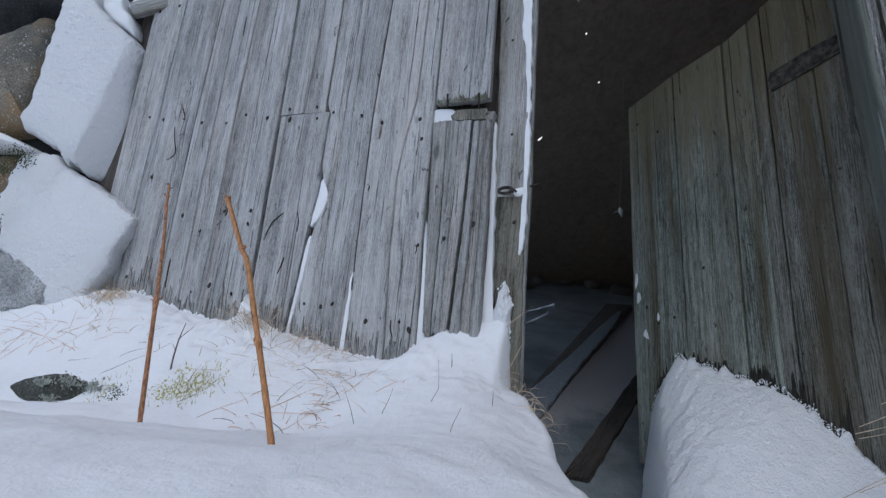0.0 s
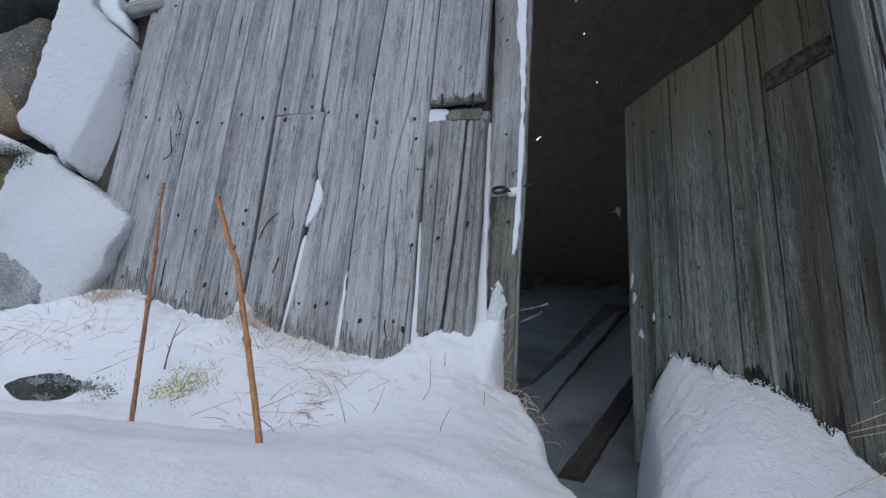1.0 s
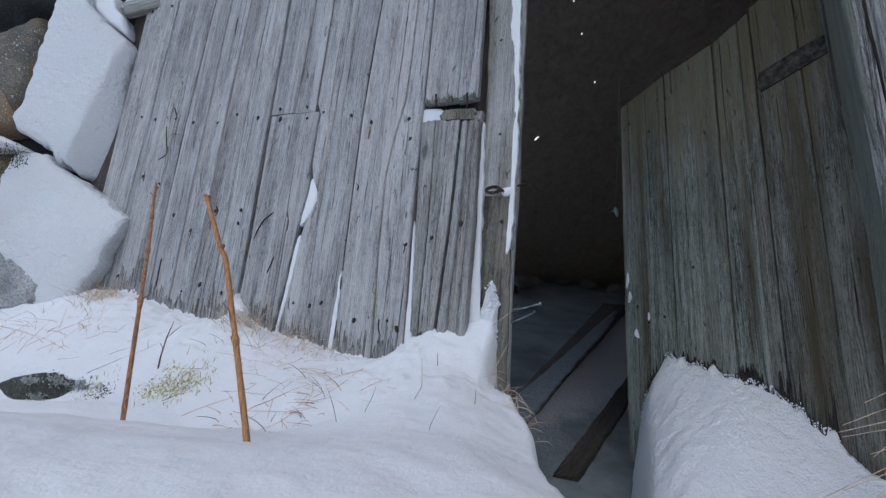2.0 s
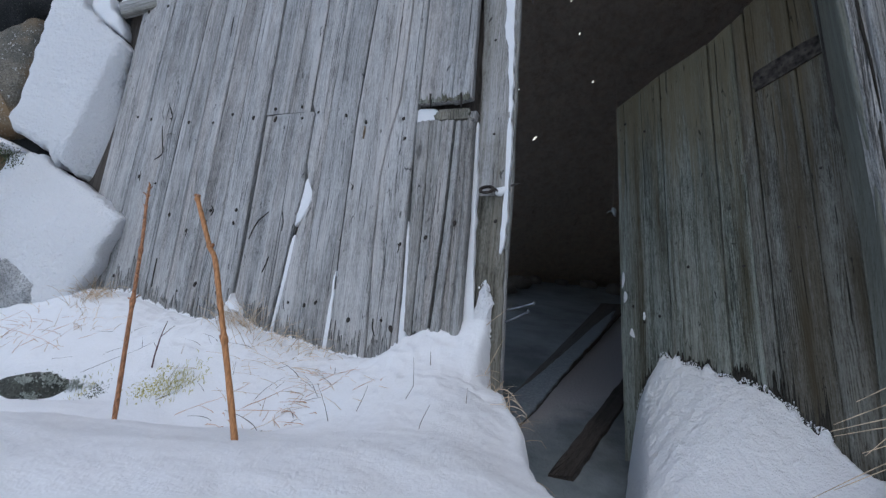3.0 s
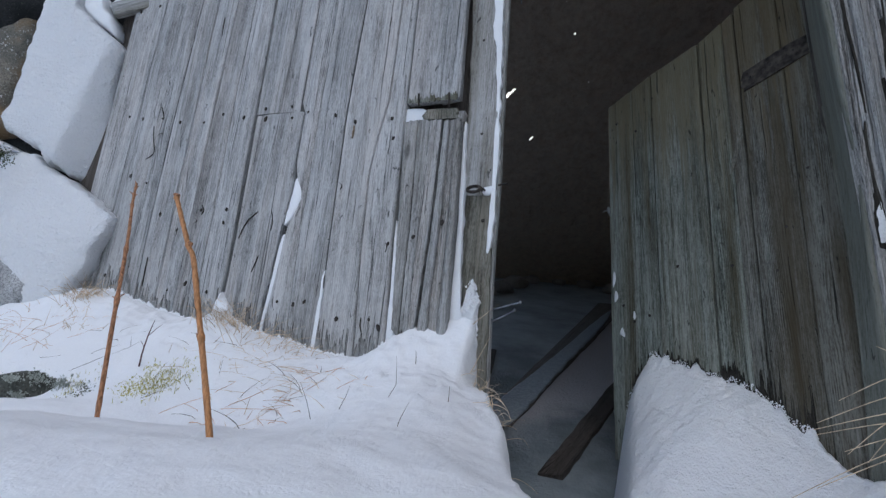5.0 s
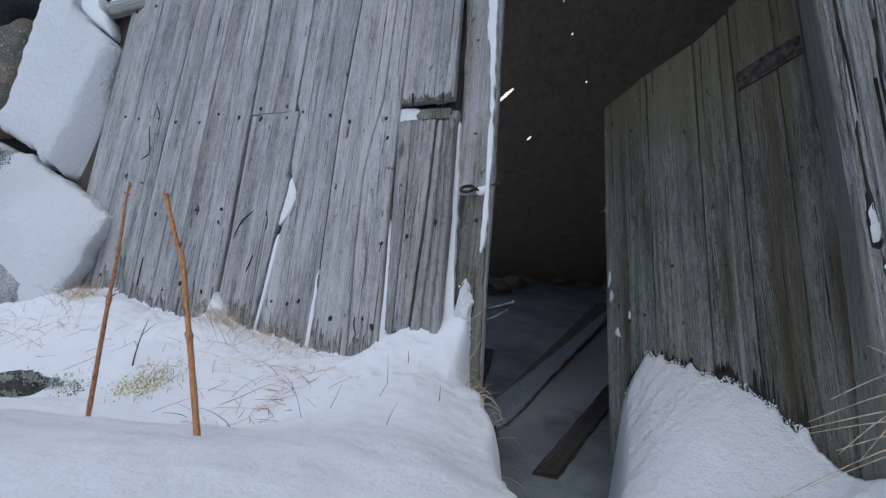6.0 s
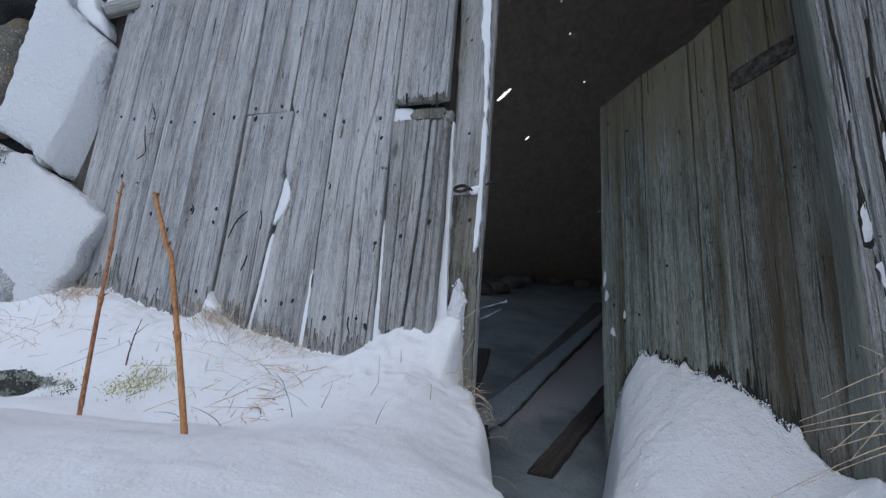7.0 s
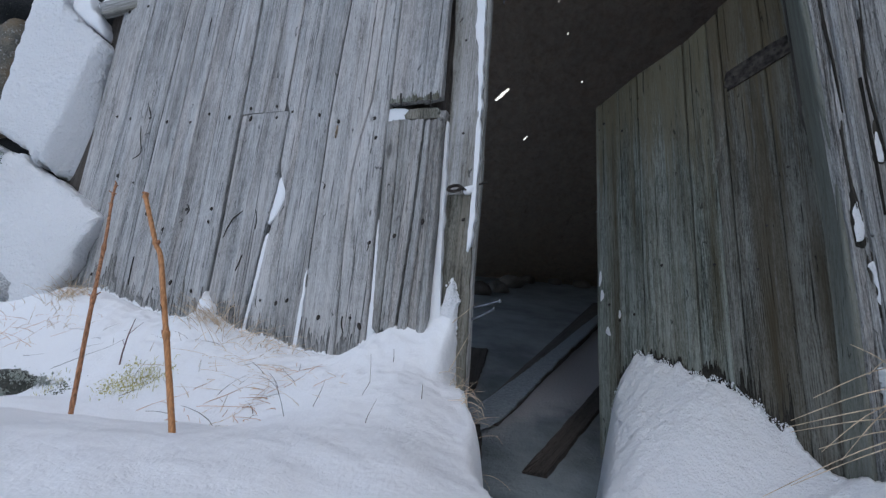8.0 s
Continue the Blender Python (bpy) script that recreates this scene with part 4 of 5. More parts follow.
# inside: a snow-dusted slope with planks lying up it
fl = bmesh.new()
fx, fy = np.linspace(-1.5, 3.3, 60), np.linspace(1.34, 7.4, 90)
fv = [[fl.verts.new((x, y, ramp_z(y) + 0.008 * noise.noise(Vector((x * 3, y * 3, 4))) + 0.012 * noise.noise(Vector((x, y, 9))) * min(1, (y - 1.3) / 2))) for x in fx] for y in fy]
for a, b in zip(fv, fv[1:]):
    for j in range(len(fx) - 1):
        fl.faces.new((a[j], a[j + 1], b[j + 1], b[j]))
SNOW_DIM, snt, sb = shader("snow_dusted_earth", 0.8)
geo = snt.nodes.new("ShaderNodeNewGeometry")
n1 = noise_tex(snt, geo.outputs["Position"], 2.3, 5.0, 0.6)
axis_in = snt.nodes.new("ShaderNodeSeparateXYZ")
snt.links.new(geo.outputs["Position"], axis_in.inputs[0])
# snow brightens up the slope in colour, offsetting the light's fall-off from the door
upslope_gain = ramp(snt, arith(snt, "ADD", arith(snt, "MULTIPLY", axis_in.outputs[1], 0.2), arith(snt, "MULTIPLY", n1, 0.25)), [(0.46, grey(0.0)), (0.88, grey(1.0))])
sill_snow_tone = ramp(snt, n1, [(0.34, (0.085, 0.105, 0.115)), (0.60, (0.20, 0.235, 0.255))])
upslope_snow_tone = ramp(snt, n1, [(0.34, (0.24, 0.26, 0.27)), (0.60, (0.40, 0.43, 0.45))])
# bare earth beside the long plank, its colour raised to replace missing light
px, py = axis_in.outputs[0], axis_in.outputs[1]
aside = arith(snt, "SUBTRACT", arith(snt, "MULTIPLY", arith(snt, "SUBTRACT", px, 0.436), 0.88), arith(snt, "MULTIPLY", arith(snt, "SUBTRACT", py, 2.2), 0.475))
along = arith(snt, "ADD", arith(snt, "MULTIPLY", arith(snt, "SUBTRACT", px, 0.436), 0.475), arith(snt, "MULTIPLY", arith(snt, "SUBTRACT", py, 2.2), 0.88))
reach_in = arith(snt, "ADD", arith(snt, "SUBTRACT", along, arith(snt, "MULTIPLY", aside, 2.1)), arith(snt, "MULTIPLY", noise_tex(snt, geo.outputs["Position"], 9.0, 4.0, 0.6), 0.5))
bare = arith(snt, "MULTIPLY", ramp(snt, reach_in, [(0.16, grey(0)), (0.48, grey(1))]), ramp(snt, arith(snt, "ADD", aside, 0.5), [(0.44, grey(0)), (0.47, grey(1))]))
snow_in = blend(snt, upslope_gain, sill_snow_tone, upslope_snow_tone)
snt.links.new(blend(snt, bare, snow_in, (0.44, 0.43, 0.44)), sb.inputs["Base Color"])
relief(snt, sb, noise_tex(snt, geo.outputs["Position"], 60.0, 4.0), 0.01)
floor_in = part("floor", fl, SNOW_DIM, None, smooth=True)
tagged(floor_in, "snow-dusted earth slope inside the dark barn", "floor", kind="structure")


def floor_plank(rows, start, way, thick, seed, label, mat=WOOD_FLOOR):
    """A plank lying up the slope; rows of (length, left, right)."""
    a = Vector((start[0], start[1], ramp_z(start[1]) ))
    d = Vector((way[0], way[1], 0.245 * way[1])).normalized()
    side = d.cross(Vector((0, 0, 1))).normalized()
    bm = board_mesh(rows, -0.02, thick, wear=0.004, steps=28, seed=seed, bottom=0.03, top=0.02)
    ob = part("plank", bm, mat)
    ob.matrix_world = basis(a, side, -side.cross(d), d)
    return tagged(ob, label, "plank", "planks lying inside the barn")


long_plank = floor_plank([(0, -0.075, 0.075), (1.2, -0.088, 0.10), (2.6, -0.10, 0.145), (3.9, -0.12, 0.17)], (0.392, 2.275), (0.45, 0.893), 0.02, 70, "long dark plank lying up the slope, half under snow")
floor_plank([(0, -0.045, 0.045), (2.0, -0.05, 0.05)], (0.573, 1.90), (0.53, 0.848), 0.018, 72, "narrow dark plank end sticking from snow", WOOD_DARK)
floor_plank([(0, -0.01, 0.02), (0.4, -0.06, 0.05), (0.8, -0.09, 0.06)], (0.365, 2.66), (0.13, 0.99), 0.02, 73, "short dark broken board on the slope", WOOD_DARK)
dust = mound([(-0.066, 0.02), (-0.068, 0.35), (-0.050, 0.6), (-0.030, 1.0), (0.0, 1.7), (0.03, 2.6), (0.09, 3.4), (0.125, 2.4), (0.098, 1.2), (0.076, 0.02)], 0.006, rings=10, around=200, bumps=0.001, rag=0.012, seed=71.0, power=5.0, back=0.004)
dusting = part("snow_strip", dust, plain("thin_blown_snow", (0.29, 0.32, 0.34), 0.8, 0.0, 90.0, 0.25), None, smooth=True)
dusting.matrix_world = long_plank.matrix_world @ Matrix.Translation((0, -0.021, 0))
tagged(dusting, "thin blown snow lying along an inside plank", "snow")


def rubble(x, y, size, seed):
    bm = bmesh.new()
    bmesh.ops.create_icosphere(bm, subdivisions=3, radius=1.0)
    for v in bm.verts:
        n = 1 + 0.28 * noise.noise(v.co * 1.3 + Vector((seed, 0, 0))) + 0.10 * noise.noise(v.co * 3.7 + Vector((0, seed, 0)))
        v.co = Vector((v.co.x * size * n, v.co.y * size * 0.7 * n, v.co.z * size * 0.6 * n))
    ob = part("stone", bm, BACK_STONE, None, smooth=True)
    ob.location = (x, y, ramp_z(y) + 0.3 * size)
    return tagged(ob, "sooty dark stone at the back of the barn", "stone", "stones at the back of the barn")


for k, (x, y, size) in enumerate([(0.60, 5.7, 0.17), (0.86, 5.95, 0.15), (1.1, 6.45, 0.17), (1.42, 6.98, 0.12), (1.85, 7.08, 0.10), (2.2, 6.95, 0.13), (2.5, 6.6, 0.16)]):
    rubble(x, y, size, 3.0 + 2.7 * k)

lip = bmesh.new()
bmesh.ops.create_icosphere(lip, subdivisions=4, radius=1.0)
for v in lip.verts:
    n = 1 + 0.35 * noise.noise(v.co * 1.7) + 0.2 * noise.noise(v.co * 5.1)
    v.co = Vector((v.co.x * 0.034 * n, v.co.y * 0.08 * n, v.co.z * 0.05 * n))
clod = part("earth_clod", lip, EARTH, None, smooth=True)
clod.location = (0.258, 1.225, -0.085)
tagged(clod, "dark frozen earth and roots under the snow's lip", "earth")
# the cord is added, only to hold up a small snowy clump
rope = holder("rope", Matrix.Translation((1.479, 4.0, 1.272)), "small snowy clump in the barn on an added thin cord", "rope")
part("cord", tube([(0, 0, 1.25), (0.008, 0, 0.6), (0, 0, 0.03)], [0.0025, 0.0025, 0.0025], 6), WOOD_LOFT, rope)
knot_end = part("knot", tube([(0, 0, 0.05), (0.012, 0, 0.02), (0.022, 0, -0.03)], [0.009, 0.022, 0.007], 8), SNOW, rope, "small clump white with snow", smooth=True)
part("strand", tube([(0.005, 0, 0.02), (-0.03, 0, 0.012), (-0.05, 0, -0.005)], [0.006, 0.005, 0.002], 6), SNOW, knot_end)

# ---- the stone wall beside the boards ----


def stone(name, outline, y, depth, mat, label, **kw):
    ob = part(name, mound(outline, depth, **kw), mat, None, smooth=True)
    ob.matrix_world = Matrix.Translation((0, y, 0))
    return tagged(ob, label, "snow" if "snow" in name else "stone", "stones of the wall", kind="")


stone("boulder", [(-1.8, 1.598), (-1.803, 1.424), (-1.827, 1.168), (-1.862, 0.974), (-1.814, 0.872), (-1.944, 0.834), (-2.14, 0.816), (-2.419, 0.922), (-2.383, 1.283), (-2.118, 1.371), (-1.992, 1.449), (-1.969, 1.581)],
      2.07, 0.13, ROCK, "large brown granite boulder speckled with lichen", seed=2.0, bumps=0.02, power=3.5)
stone("snow_slab", [(-1.745, 1.505), (-1.766, 1.38), (-1.781, 1.243), (-1.799, 0.993), (-1.827, 0.914), (-1.793, 0.854), (-1.686, 0.802), (-1.632, 0.769), (-1.600, 0.722), (-1.577, 0.737), (-1.54, 0.70), (-1.511, 0.677), (-1.46, 0.682), (-1.402, 0.687), (-1.394, 0.767), (-1.401, 0.928), (-1.414, 1.12), (-1.394, 1.248), (-1.409, 1.292), (-1.483, 1.353), (-1.588, 1.446), (-1.627, 1.517)],
      2.03, 0.11, SNOW_CRUST, "thick snow crust on an upright wall stone", crease=((-1.574, 0.70), (-1.43, 1.26)), fall=0.95, seed=5.0, bumps=0.007, power=9.0, rag=0.013, soft=0.00008, rings=34, around=260)
stone("snow_boulder", [(-1.724, 0.768), (-1.771, 0.744), (-1.776, 0.671), (-1.755, 0.566), (-1.765, 0.507), (-1.713, 0.451), (-1.68, 0.407), (-1.694, 0.352), (-1.636, 0.309), (-1.542, 0.2), (-1.432, 0.12), (-1.37, 0.1), (-1.33, 0.18), (-1.262, 0.318), (-1.214, 0.469), (-1.246, 0.528), (-1.388, 0.611), (-1.567, 0.698), (-1.658, 0.755)],
      1.87, 0.07, SNOW_CRUST, "angular boulder wrapped in deep snow", crease=((-1.1, 0.42), (-1.75, 0.415)), fall=0.36, seed=8.0, bumps=0.006, power=9.0, rag=0.014, soft=0.0008, rings=34, around=260)
stone("boulder", [(-2.003, 0.731), (-1.87, 0.763), (-1.751, 0.76), (-1.627, 0.729), (-1.558, 0.626), (-1.56, 0.413), (-1.62, 0.269), (-1.891, 0.268)], 2.12, 0.10, ROCK, "brown granite boulder with mossy lichen", seed=11.0, bumps=0.02, power=4.0)
stone("boulder", [(-1.82, 0.29), (-1.66, 0.315), (-1.55, 0.29), (-1.47, 0.235), (-1.44, 0.19), (-1.48, 0.14), (-1.60, 0.11), (-1.80, 0.117)], 1.83, 0.045, ROCK_SNOWY, "snow-dusted rough foot of a wall stone", seed=17.0, bumps=0.03, rag=0.035, power=4.0)
stone("snow_lump", [(-1.628, 1.482), (-1.609, 1.54), (-1.546, 1.546), (-1.512, 1.465), (-1.476, 1.435), (-1.448, 1.35), (-1.483, 1.363), (-1.546, 1.401)], 2.02, 0.05, SNOW, "snow lying on a small wall stone", seed=13.0, power=5.0, rag=0.008)
stone("snow_lump", [(-1.527, 1.503), (-1.494, 1.546), (-1.441, 1.566), (-1.435, 1.536), (-1.48, 1.515), (-1.515, 1.493)], 2.03, 0.03, SNOW, "small snow cap on a broken plank end", seed=14.0, power=4.0, rag=0.004)
part_plank = part("plank", board_mesh([(-0.07, -0.035, 0.03), (0.09, -0.03, 0.04)], 0.0, 0.03, seed=80, steps=4, bottom=0.01), WOOD_POST)
part_plank.matrix_world = Matrix.Translation((-1.415, 2.0, 1.495)) @ Matrix.Rotation(radians(68), 4, "Y")
tagged(part_plank, "short broken grey plank end in the wall", "plank")
# backing for the gaps, their shade given by its dark colour
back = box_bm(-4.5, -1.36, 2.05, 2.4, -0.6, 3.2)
tagged(part("wall_stone", back, ROCK_DARK), "dry-stone wall coloured dark for the shaded gaps between boulders", "wall", kind="structure")
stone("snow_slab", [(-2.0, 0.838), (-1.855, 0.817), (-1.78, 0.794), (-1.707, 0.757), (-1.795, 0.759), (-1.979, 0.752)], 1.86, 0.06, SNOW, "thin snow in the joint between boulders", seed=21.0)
stone("boulder", [(-2.3, 1.2), (-2.45, 1.6), (-2.1, 1.9), (-1.75, 1.75), (-1.72, 1.5), (-1.85, 1.36), (-2.05, 1.2)], 2.0, 0.1, ROCK_DARK, "boulder coloured dark for deep shade", seed=23.0)
# low stone showing through the snow
low = part("flat_stone", mound([(-1.16, -0.085), (-1.14, -0.03), (-1.03, 0.0), (-0.93, -0.012), (-0.86, -0.02), (-0.84, -0.05), (-0.93, -0.075), (-1.05, -0.09)], 0.05, seed=31.0, rings=14, around=90, rag=0.01), STONE_GREY, None, smooth=True)
low.matrix_world = Matrix.Translation((0.03, 1.345, -0.022))
tagged(low, "dark flat stone edged with lichen in the snow", "stone")

# ---- dry stalks ----
def stalk(name, pts, r0, r1, mat, joints, label):
    path = smooth_path(pts, 120)
    radii = []
    for i in range(121):
        f = i / 120
        r = r0 + (r1 - r0) * f
        for j in joints:
            r *= 1 + 0.42 * math.exp(-((f - j) / 0.009) ** 2) - 0.10 * math.exp(-((f - j - 0.03) / 0.014) ** 2)
        radii.append(r * (1 + 0.03 * math.sin(i * 0.77) + 0.06 * noise.noise(Vector((i * 0.35, r0 * 900, 0)))))
    th = holder(name, Matrix.Translation(path[0]), label, "plant stalk", "dry stalks")
    bm = tube([p - path[0] for p in path], radii, 9)
    stem = part("stem", bm, mat, th, smooth=True)
    return stem, [p - path[0] for p in path]


thick, tp = stalk("stalk", [(-0.207, 0.706, -0.02), (-0.217, 0.71, 0.02), (-0.255, 0.733, 0.125), (-0.282, 0.748, 0.198), (-0.309, 0.764, 0.27), (-0.323, 0.768, 0.292), (-0.345, 0.776, 0.335), (-0.366, 0.784, 0.376)], 0.0050, 0.0036, STALK, [0.33, 0.72, 0.985], "thick dry orange-brown plant stalk with a broken top")
part("bud", tube([tp[86], tp[86] + Vector((0.004, -0.001, 0.002)), tp[86] + Vector((0.0065, -0.001, 0.005))], [0.0045, 0.004, 0.0018], 7), STALK_RED, thick, smooth=True)
part("bud", tube([tp[40], tp[40] + Vector((-0.004, -0.001, 0.001)), tp[40] + Vector((-0.0062, -0.001, 0.004))], [0.0045, 0.0038, 0.0016], 7), STALK_RED, thick, smooth=True)
part("twig", tube([tp[44], tp[44] + Vector((-0.007, 0, 0.012)), tp[44] + Vector((-0.010, 0, 0.022)), tp[44] + Vector((-0.013, 0, 0.027))], [0.0011, 0.001, 0.0008, 0.0005], 5), GRASS_DARK, thick)
part("sheath", tube([tp[120] + Vector((0.003, 0, 0.0)), tp[120] + Vector((-0.004, 0, 0.004))], [0.005, 0.0025], 7), STALK_RED, thick)
thin, sp = stalk("stalk", [(-0.553, 0.976, -0.06), (-0.559, 0.984, -0.031), (-0.600, 1.04, 0.156), (-0.655, 1.12, 0.333), (-0.690, 1.165, 0.43), (-0.712, 1.199, 0.491)], 0.0056, 0.0028, STALK_RED, [0.17, 0.44, 0.57, 0.79, 0.87, 0.94], "thin dry red-brown plant stalk standing in snow")
for k, (i, dx, dz) in enumerate([(104, -0.013, 0.009), (104, 0.008, 0.003), (113, 0.008, 0.005), (118, -0.004, 0.008), (95, -0.008, 0.003), (53, 0.014, 0.012), (53, -0.012, 0.004)]):
    part("twig", tube([sp[i], sp[i] + Vector((dx * 0.6, 0, dz * 0.7)), sp[i] + Vector((dx, 0, dz))], [0.002, 0.0016, 0.001], 5), STALK_RED, thin)
part("tendril", tube(smooth_path([sp[20], sp[20] + Vector((-0.02, -0.005, -0.005)), sp[20] + Vector((-0.026, -0.006, -0.04)), sp[20] + Vector((-0.016, -0.004, -0.062))], 12), [0.0016] * 13, 5), GRASS_DARK, thin)


TWIG = plain("dark_red_brown_twig", (0.11, 0.055, 0.048), 0.7, 0.0, 200.0, 0.4)
sprig = holder("sprig", Matrix.Translation((-0.70, 1.33, 0.0)), "small dark red forked twig standing in snow", "twig")
part("stem", tube([(0, 0, -0.01), (0.003, 0, 0.05), (0.010, 0, 0.10), (0.022, 0, 0.145)], [0.0024, 0.002, 0.0016, 0.0008], 5), TWIG, sprig)
part("twig", tube([(0.003, 0, 0.06), (0.006, 0, 0.07), (-0.004, 0, 0.085)], [0.0012, 0.001, 0.0006], 5), TWIG, sprig)
part("twig", tube([(0.010, 0, 0.10), (0.03, 0, 0.122), (0.045, 0, 0.136)], [0.001, 0.0008, 0.0005], 5), TWIG, sprig)


# ---- dead grass ----
def blade(spot, z0, base, lean, length, width, droop, rng):
    """A bent blade; where it sinks it lies on the snow."""
    pts = []
    d = Vector((lean[0], lean[1], 1.0)).normalized()
    p = Vector(base)
    kink = rng.choice((2, 3, 5, 9, 9, 9))
    for i in range(9):
        pts.append(p.copy())
        p = p + d * (length / 8)
        d = (d + Vector((0, 0, -droop * 0.12)) + Vector((rng.uniform(-0.06, 0.06), rng.uniform(-0.06, 0.06), 0))).normalized()
        if i == kink:
            d = (d + Vector((rng.uniform(-0.7, 0.7), rng.uniform(-0.4, 0.4), rng.uniform(-0.7, 0.1)))).normalized()
        g = ground_at(spot[0] + p.x, spot[1] + p.y) - z0 + 0.003
        if g > p.z > g - 0.05:
            p.z = g + rng.uniform(0, 0.003)
            d.z = max(d.z, 0.0)
    return tube(pts, [width * (1 - 0.6 * i / 8) for i in range(9)], 4)


def tuft(spot, count, spread, length, lean, mat, seed, label, name="grass_tuft", width=0.00085, droop=0.8):
    rng = random.Random(seed)
    bm = bmesh.new()
    z0 = ground_at(*spot)
    for k in range(count):
        x, y = rng.gauss(0, spread), rng.gauss(0, spread)
        w = rng.uniform(0.2, 1.8) if count > 1 else 0.0
        t = rng.uniform(0, 6.283)
        a = (lean[0] + w * math.cos(t), lean[1] + 0.6 * w * math.sin(t))
        one = blade(spot, z0, (x, y, ground_at(spot[0] + x, spot[1] + y) - z0 - 0.006), a, length * rng.uniform(0.45, 1.3), width * rng.uniform(0.7, 1.3), droop * rng.uniform(0.2, 1.4) if count > 1 else 0.05, rng)
        me = bpy.data.meshes.new("t")
        one.to_mesh(me)
        one.free()
        bm.from_mesh(me)
        bpy.data.meshes.remove(me)
    ob = part(name, bm, mat)
    ob.location = (spot[0], spot[1], z0)
    return tagged(ob, label, "grass", "dead grass", "stuff")


def litter(spot, count, spread, length, mat, seed, label, rise=0.35, width=0.0009):
    """Loose dead strands, nearly straight, lying and leaning every way on the snow."""
    rng = random.Random(seed)
    bm = bmesh.new()
    z0 = ground_at(*spot)
    for k in range(count):
        x, y = spot[0] + rng.gauss(0, spread[0]), spot[1] + rng.gauss(0, spread[1])
        turn, up, long = rng.choice((0.0, math.pi)) + rng.gauss(0, 1.0), rise * rng.random() ** 1.5, length * rng.uniform(0.4, 1.4)
        bend, pts = rng.choice((-0.5, -0.1, 0.0, 0.1, 0.5)) * rng.random(), []
        for i in range(7):
            f = i / 6
            px, py = x + long * f * math.cos(turn + bend * f), y + long * f * math.sin(turn + bend * f)
            lift = up * long * f * (1.25 - 0.5 * f) + 0.0012
            pts.append((px - spot[0], py - spot[1], max(ground_at(px, py) + 0.001, ground_at(x, y) + lift) - z0 - (0.004 if i == 0 else 0.0)))
        one = tube(pts, [width * rng.uniform(0.7, 1.4) * (1 - 0.6 * i / 6) for i in range(7)], 4)
        me = bpy.data.meshes.new("t")
        one.to_mesh(me)
        one.free()
        bm.from_mesh(me)
        bpy.data.meshes.remove(me)
    ob = part("grass_litter", bm, mat)
    ob.location = (spot[0], spot[1], z0)
    return tagged(ob, label, "grass", "dead grass", "stuff")


RUSTY_STRAW = plain("rusty_dead_straw", (0.50, 0.29, 0.17), 0.7, 0.0, 25.0, 0.4)
litter((-0.27, 1.22), 44, (0.08, 0.09), 0.08, STRAW, 5, "pale dead strands lying on the snow", 0.6, 0.0007)
litter((-0.24, 1.18), 26, (0.075, 0.07), 0.06, RUSTY_STRAW, 6, "rust-brown dead strands lying on the snow")
litter((-0.30, 1.17), 16, (0.10, 0.08), 0.08, GRASS_DARK, 7, "dark dead strands lying on the snow", 0.8, 0.0007)
litter((-0.42, 1.33), 26, (0.10, 0.06), 0.07, STRAW, 8, "pale dead strands lying on the snow", 0.5, 0.0007)
litter((-0.47, 1.12), 8, (0.06, 0.05), 0.13, RUSTY_STRAW, 9, "rust-brown dead strands lying on the snow", 0.15, 0.0009)
litter((-0.75, 1.45), 12, (0.16, 0.06), 0.07, GRASS_DARK, 10, "dark dead strands lying on the snow", 0.7, 0.0006)
litter((-1.30, 1.55), 40, (0.12, 0.06), 0.08, RUSTY_STRAW, 11, "rust-brown dead grass at the boulder's foot", 0.6, 0.0007)
litter((-0.92, 1.25), 3, (0.05, 0.05), 0.15, GRASS_DARK, 12, "dark dead strands lying on the snow", 0.8, 0.0006)
tuft((-1.165, 1.715), 90, 0.03, 0.085, (0.2, -0.3), STRAW, 1, "tuft of pale dead grass at the boulder's foot", droop=1.1)
tuft((-1.08, 1.58), 24, 0.05, 0.06, (0.7, -0.6), STRAW, 2, "flattened dead grass on the snow")
tuft((-1.38, 1.50), 26, 0.10, 0.06, (0.4, -0.5), STRAW, 10, "thin dead grass at the boulder's foot")
tuft((-0.585, 1.555), 60, 0.03, 0.10, (-0.3, -0.6), STRAW, 3, "tuft of straw grass against the boards", droop=0.5)
tuft((-0.47, 1.50), 46, 0.055, 0.13, (0.9, -0.6), STRAW, 4, "straw grass bent over the snow")
tuft((-0.33, 1.43), 26, 0.05, 0.07, (0.9, -0.8), STRAW, 11, "straw grass bent over the snow")
tuft((0.237, 1.25), 10, 0.025, 0.07, (0.8, -0.6), STRAW, 7, "straw grass hanging over the bank's edge", droop=1.8, width=0.001)
tuft((0.252, 1.14), 20, 0.022, 0.07, (0.9, -0.6), STRAW, 8, "straw grass hanging over the bank's edge", droop=1.8, width=0.001)
tuft((0.22, 1.32), 14, 0.02, 0.09, (0.5, -0.3), STRAW, 9, "straw grass at the foot of the post", droop=0.6, width=0.0009)
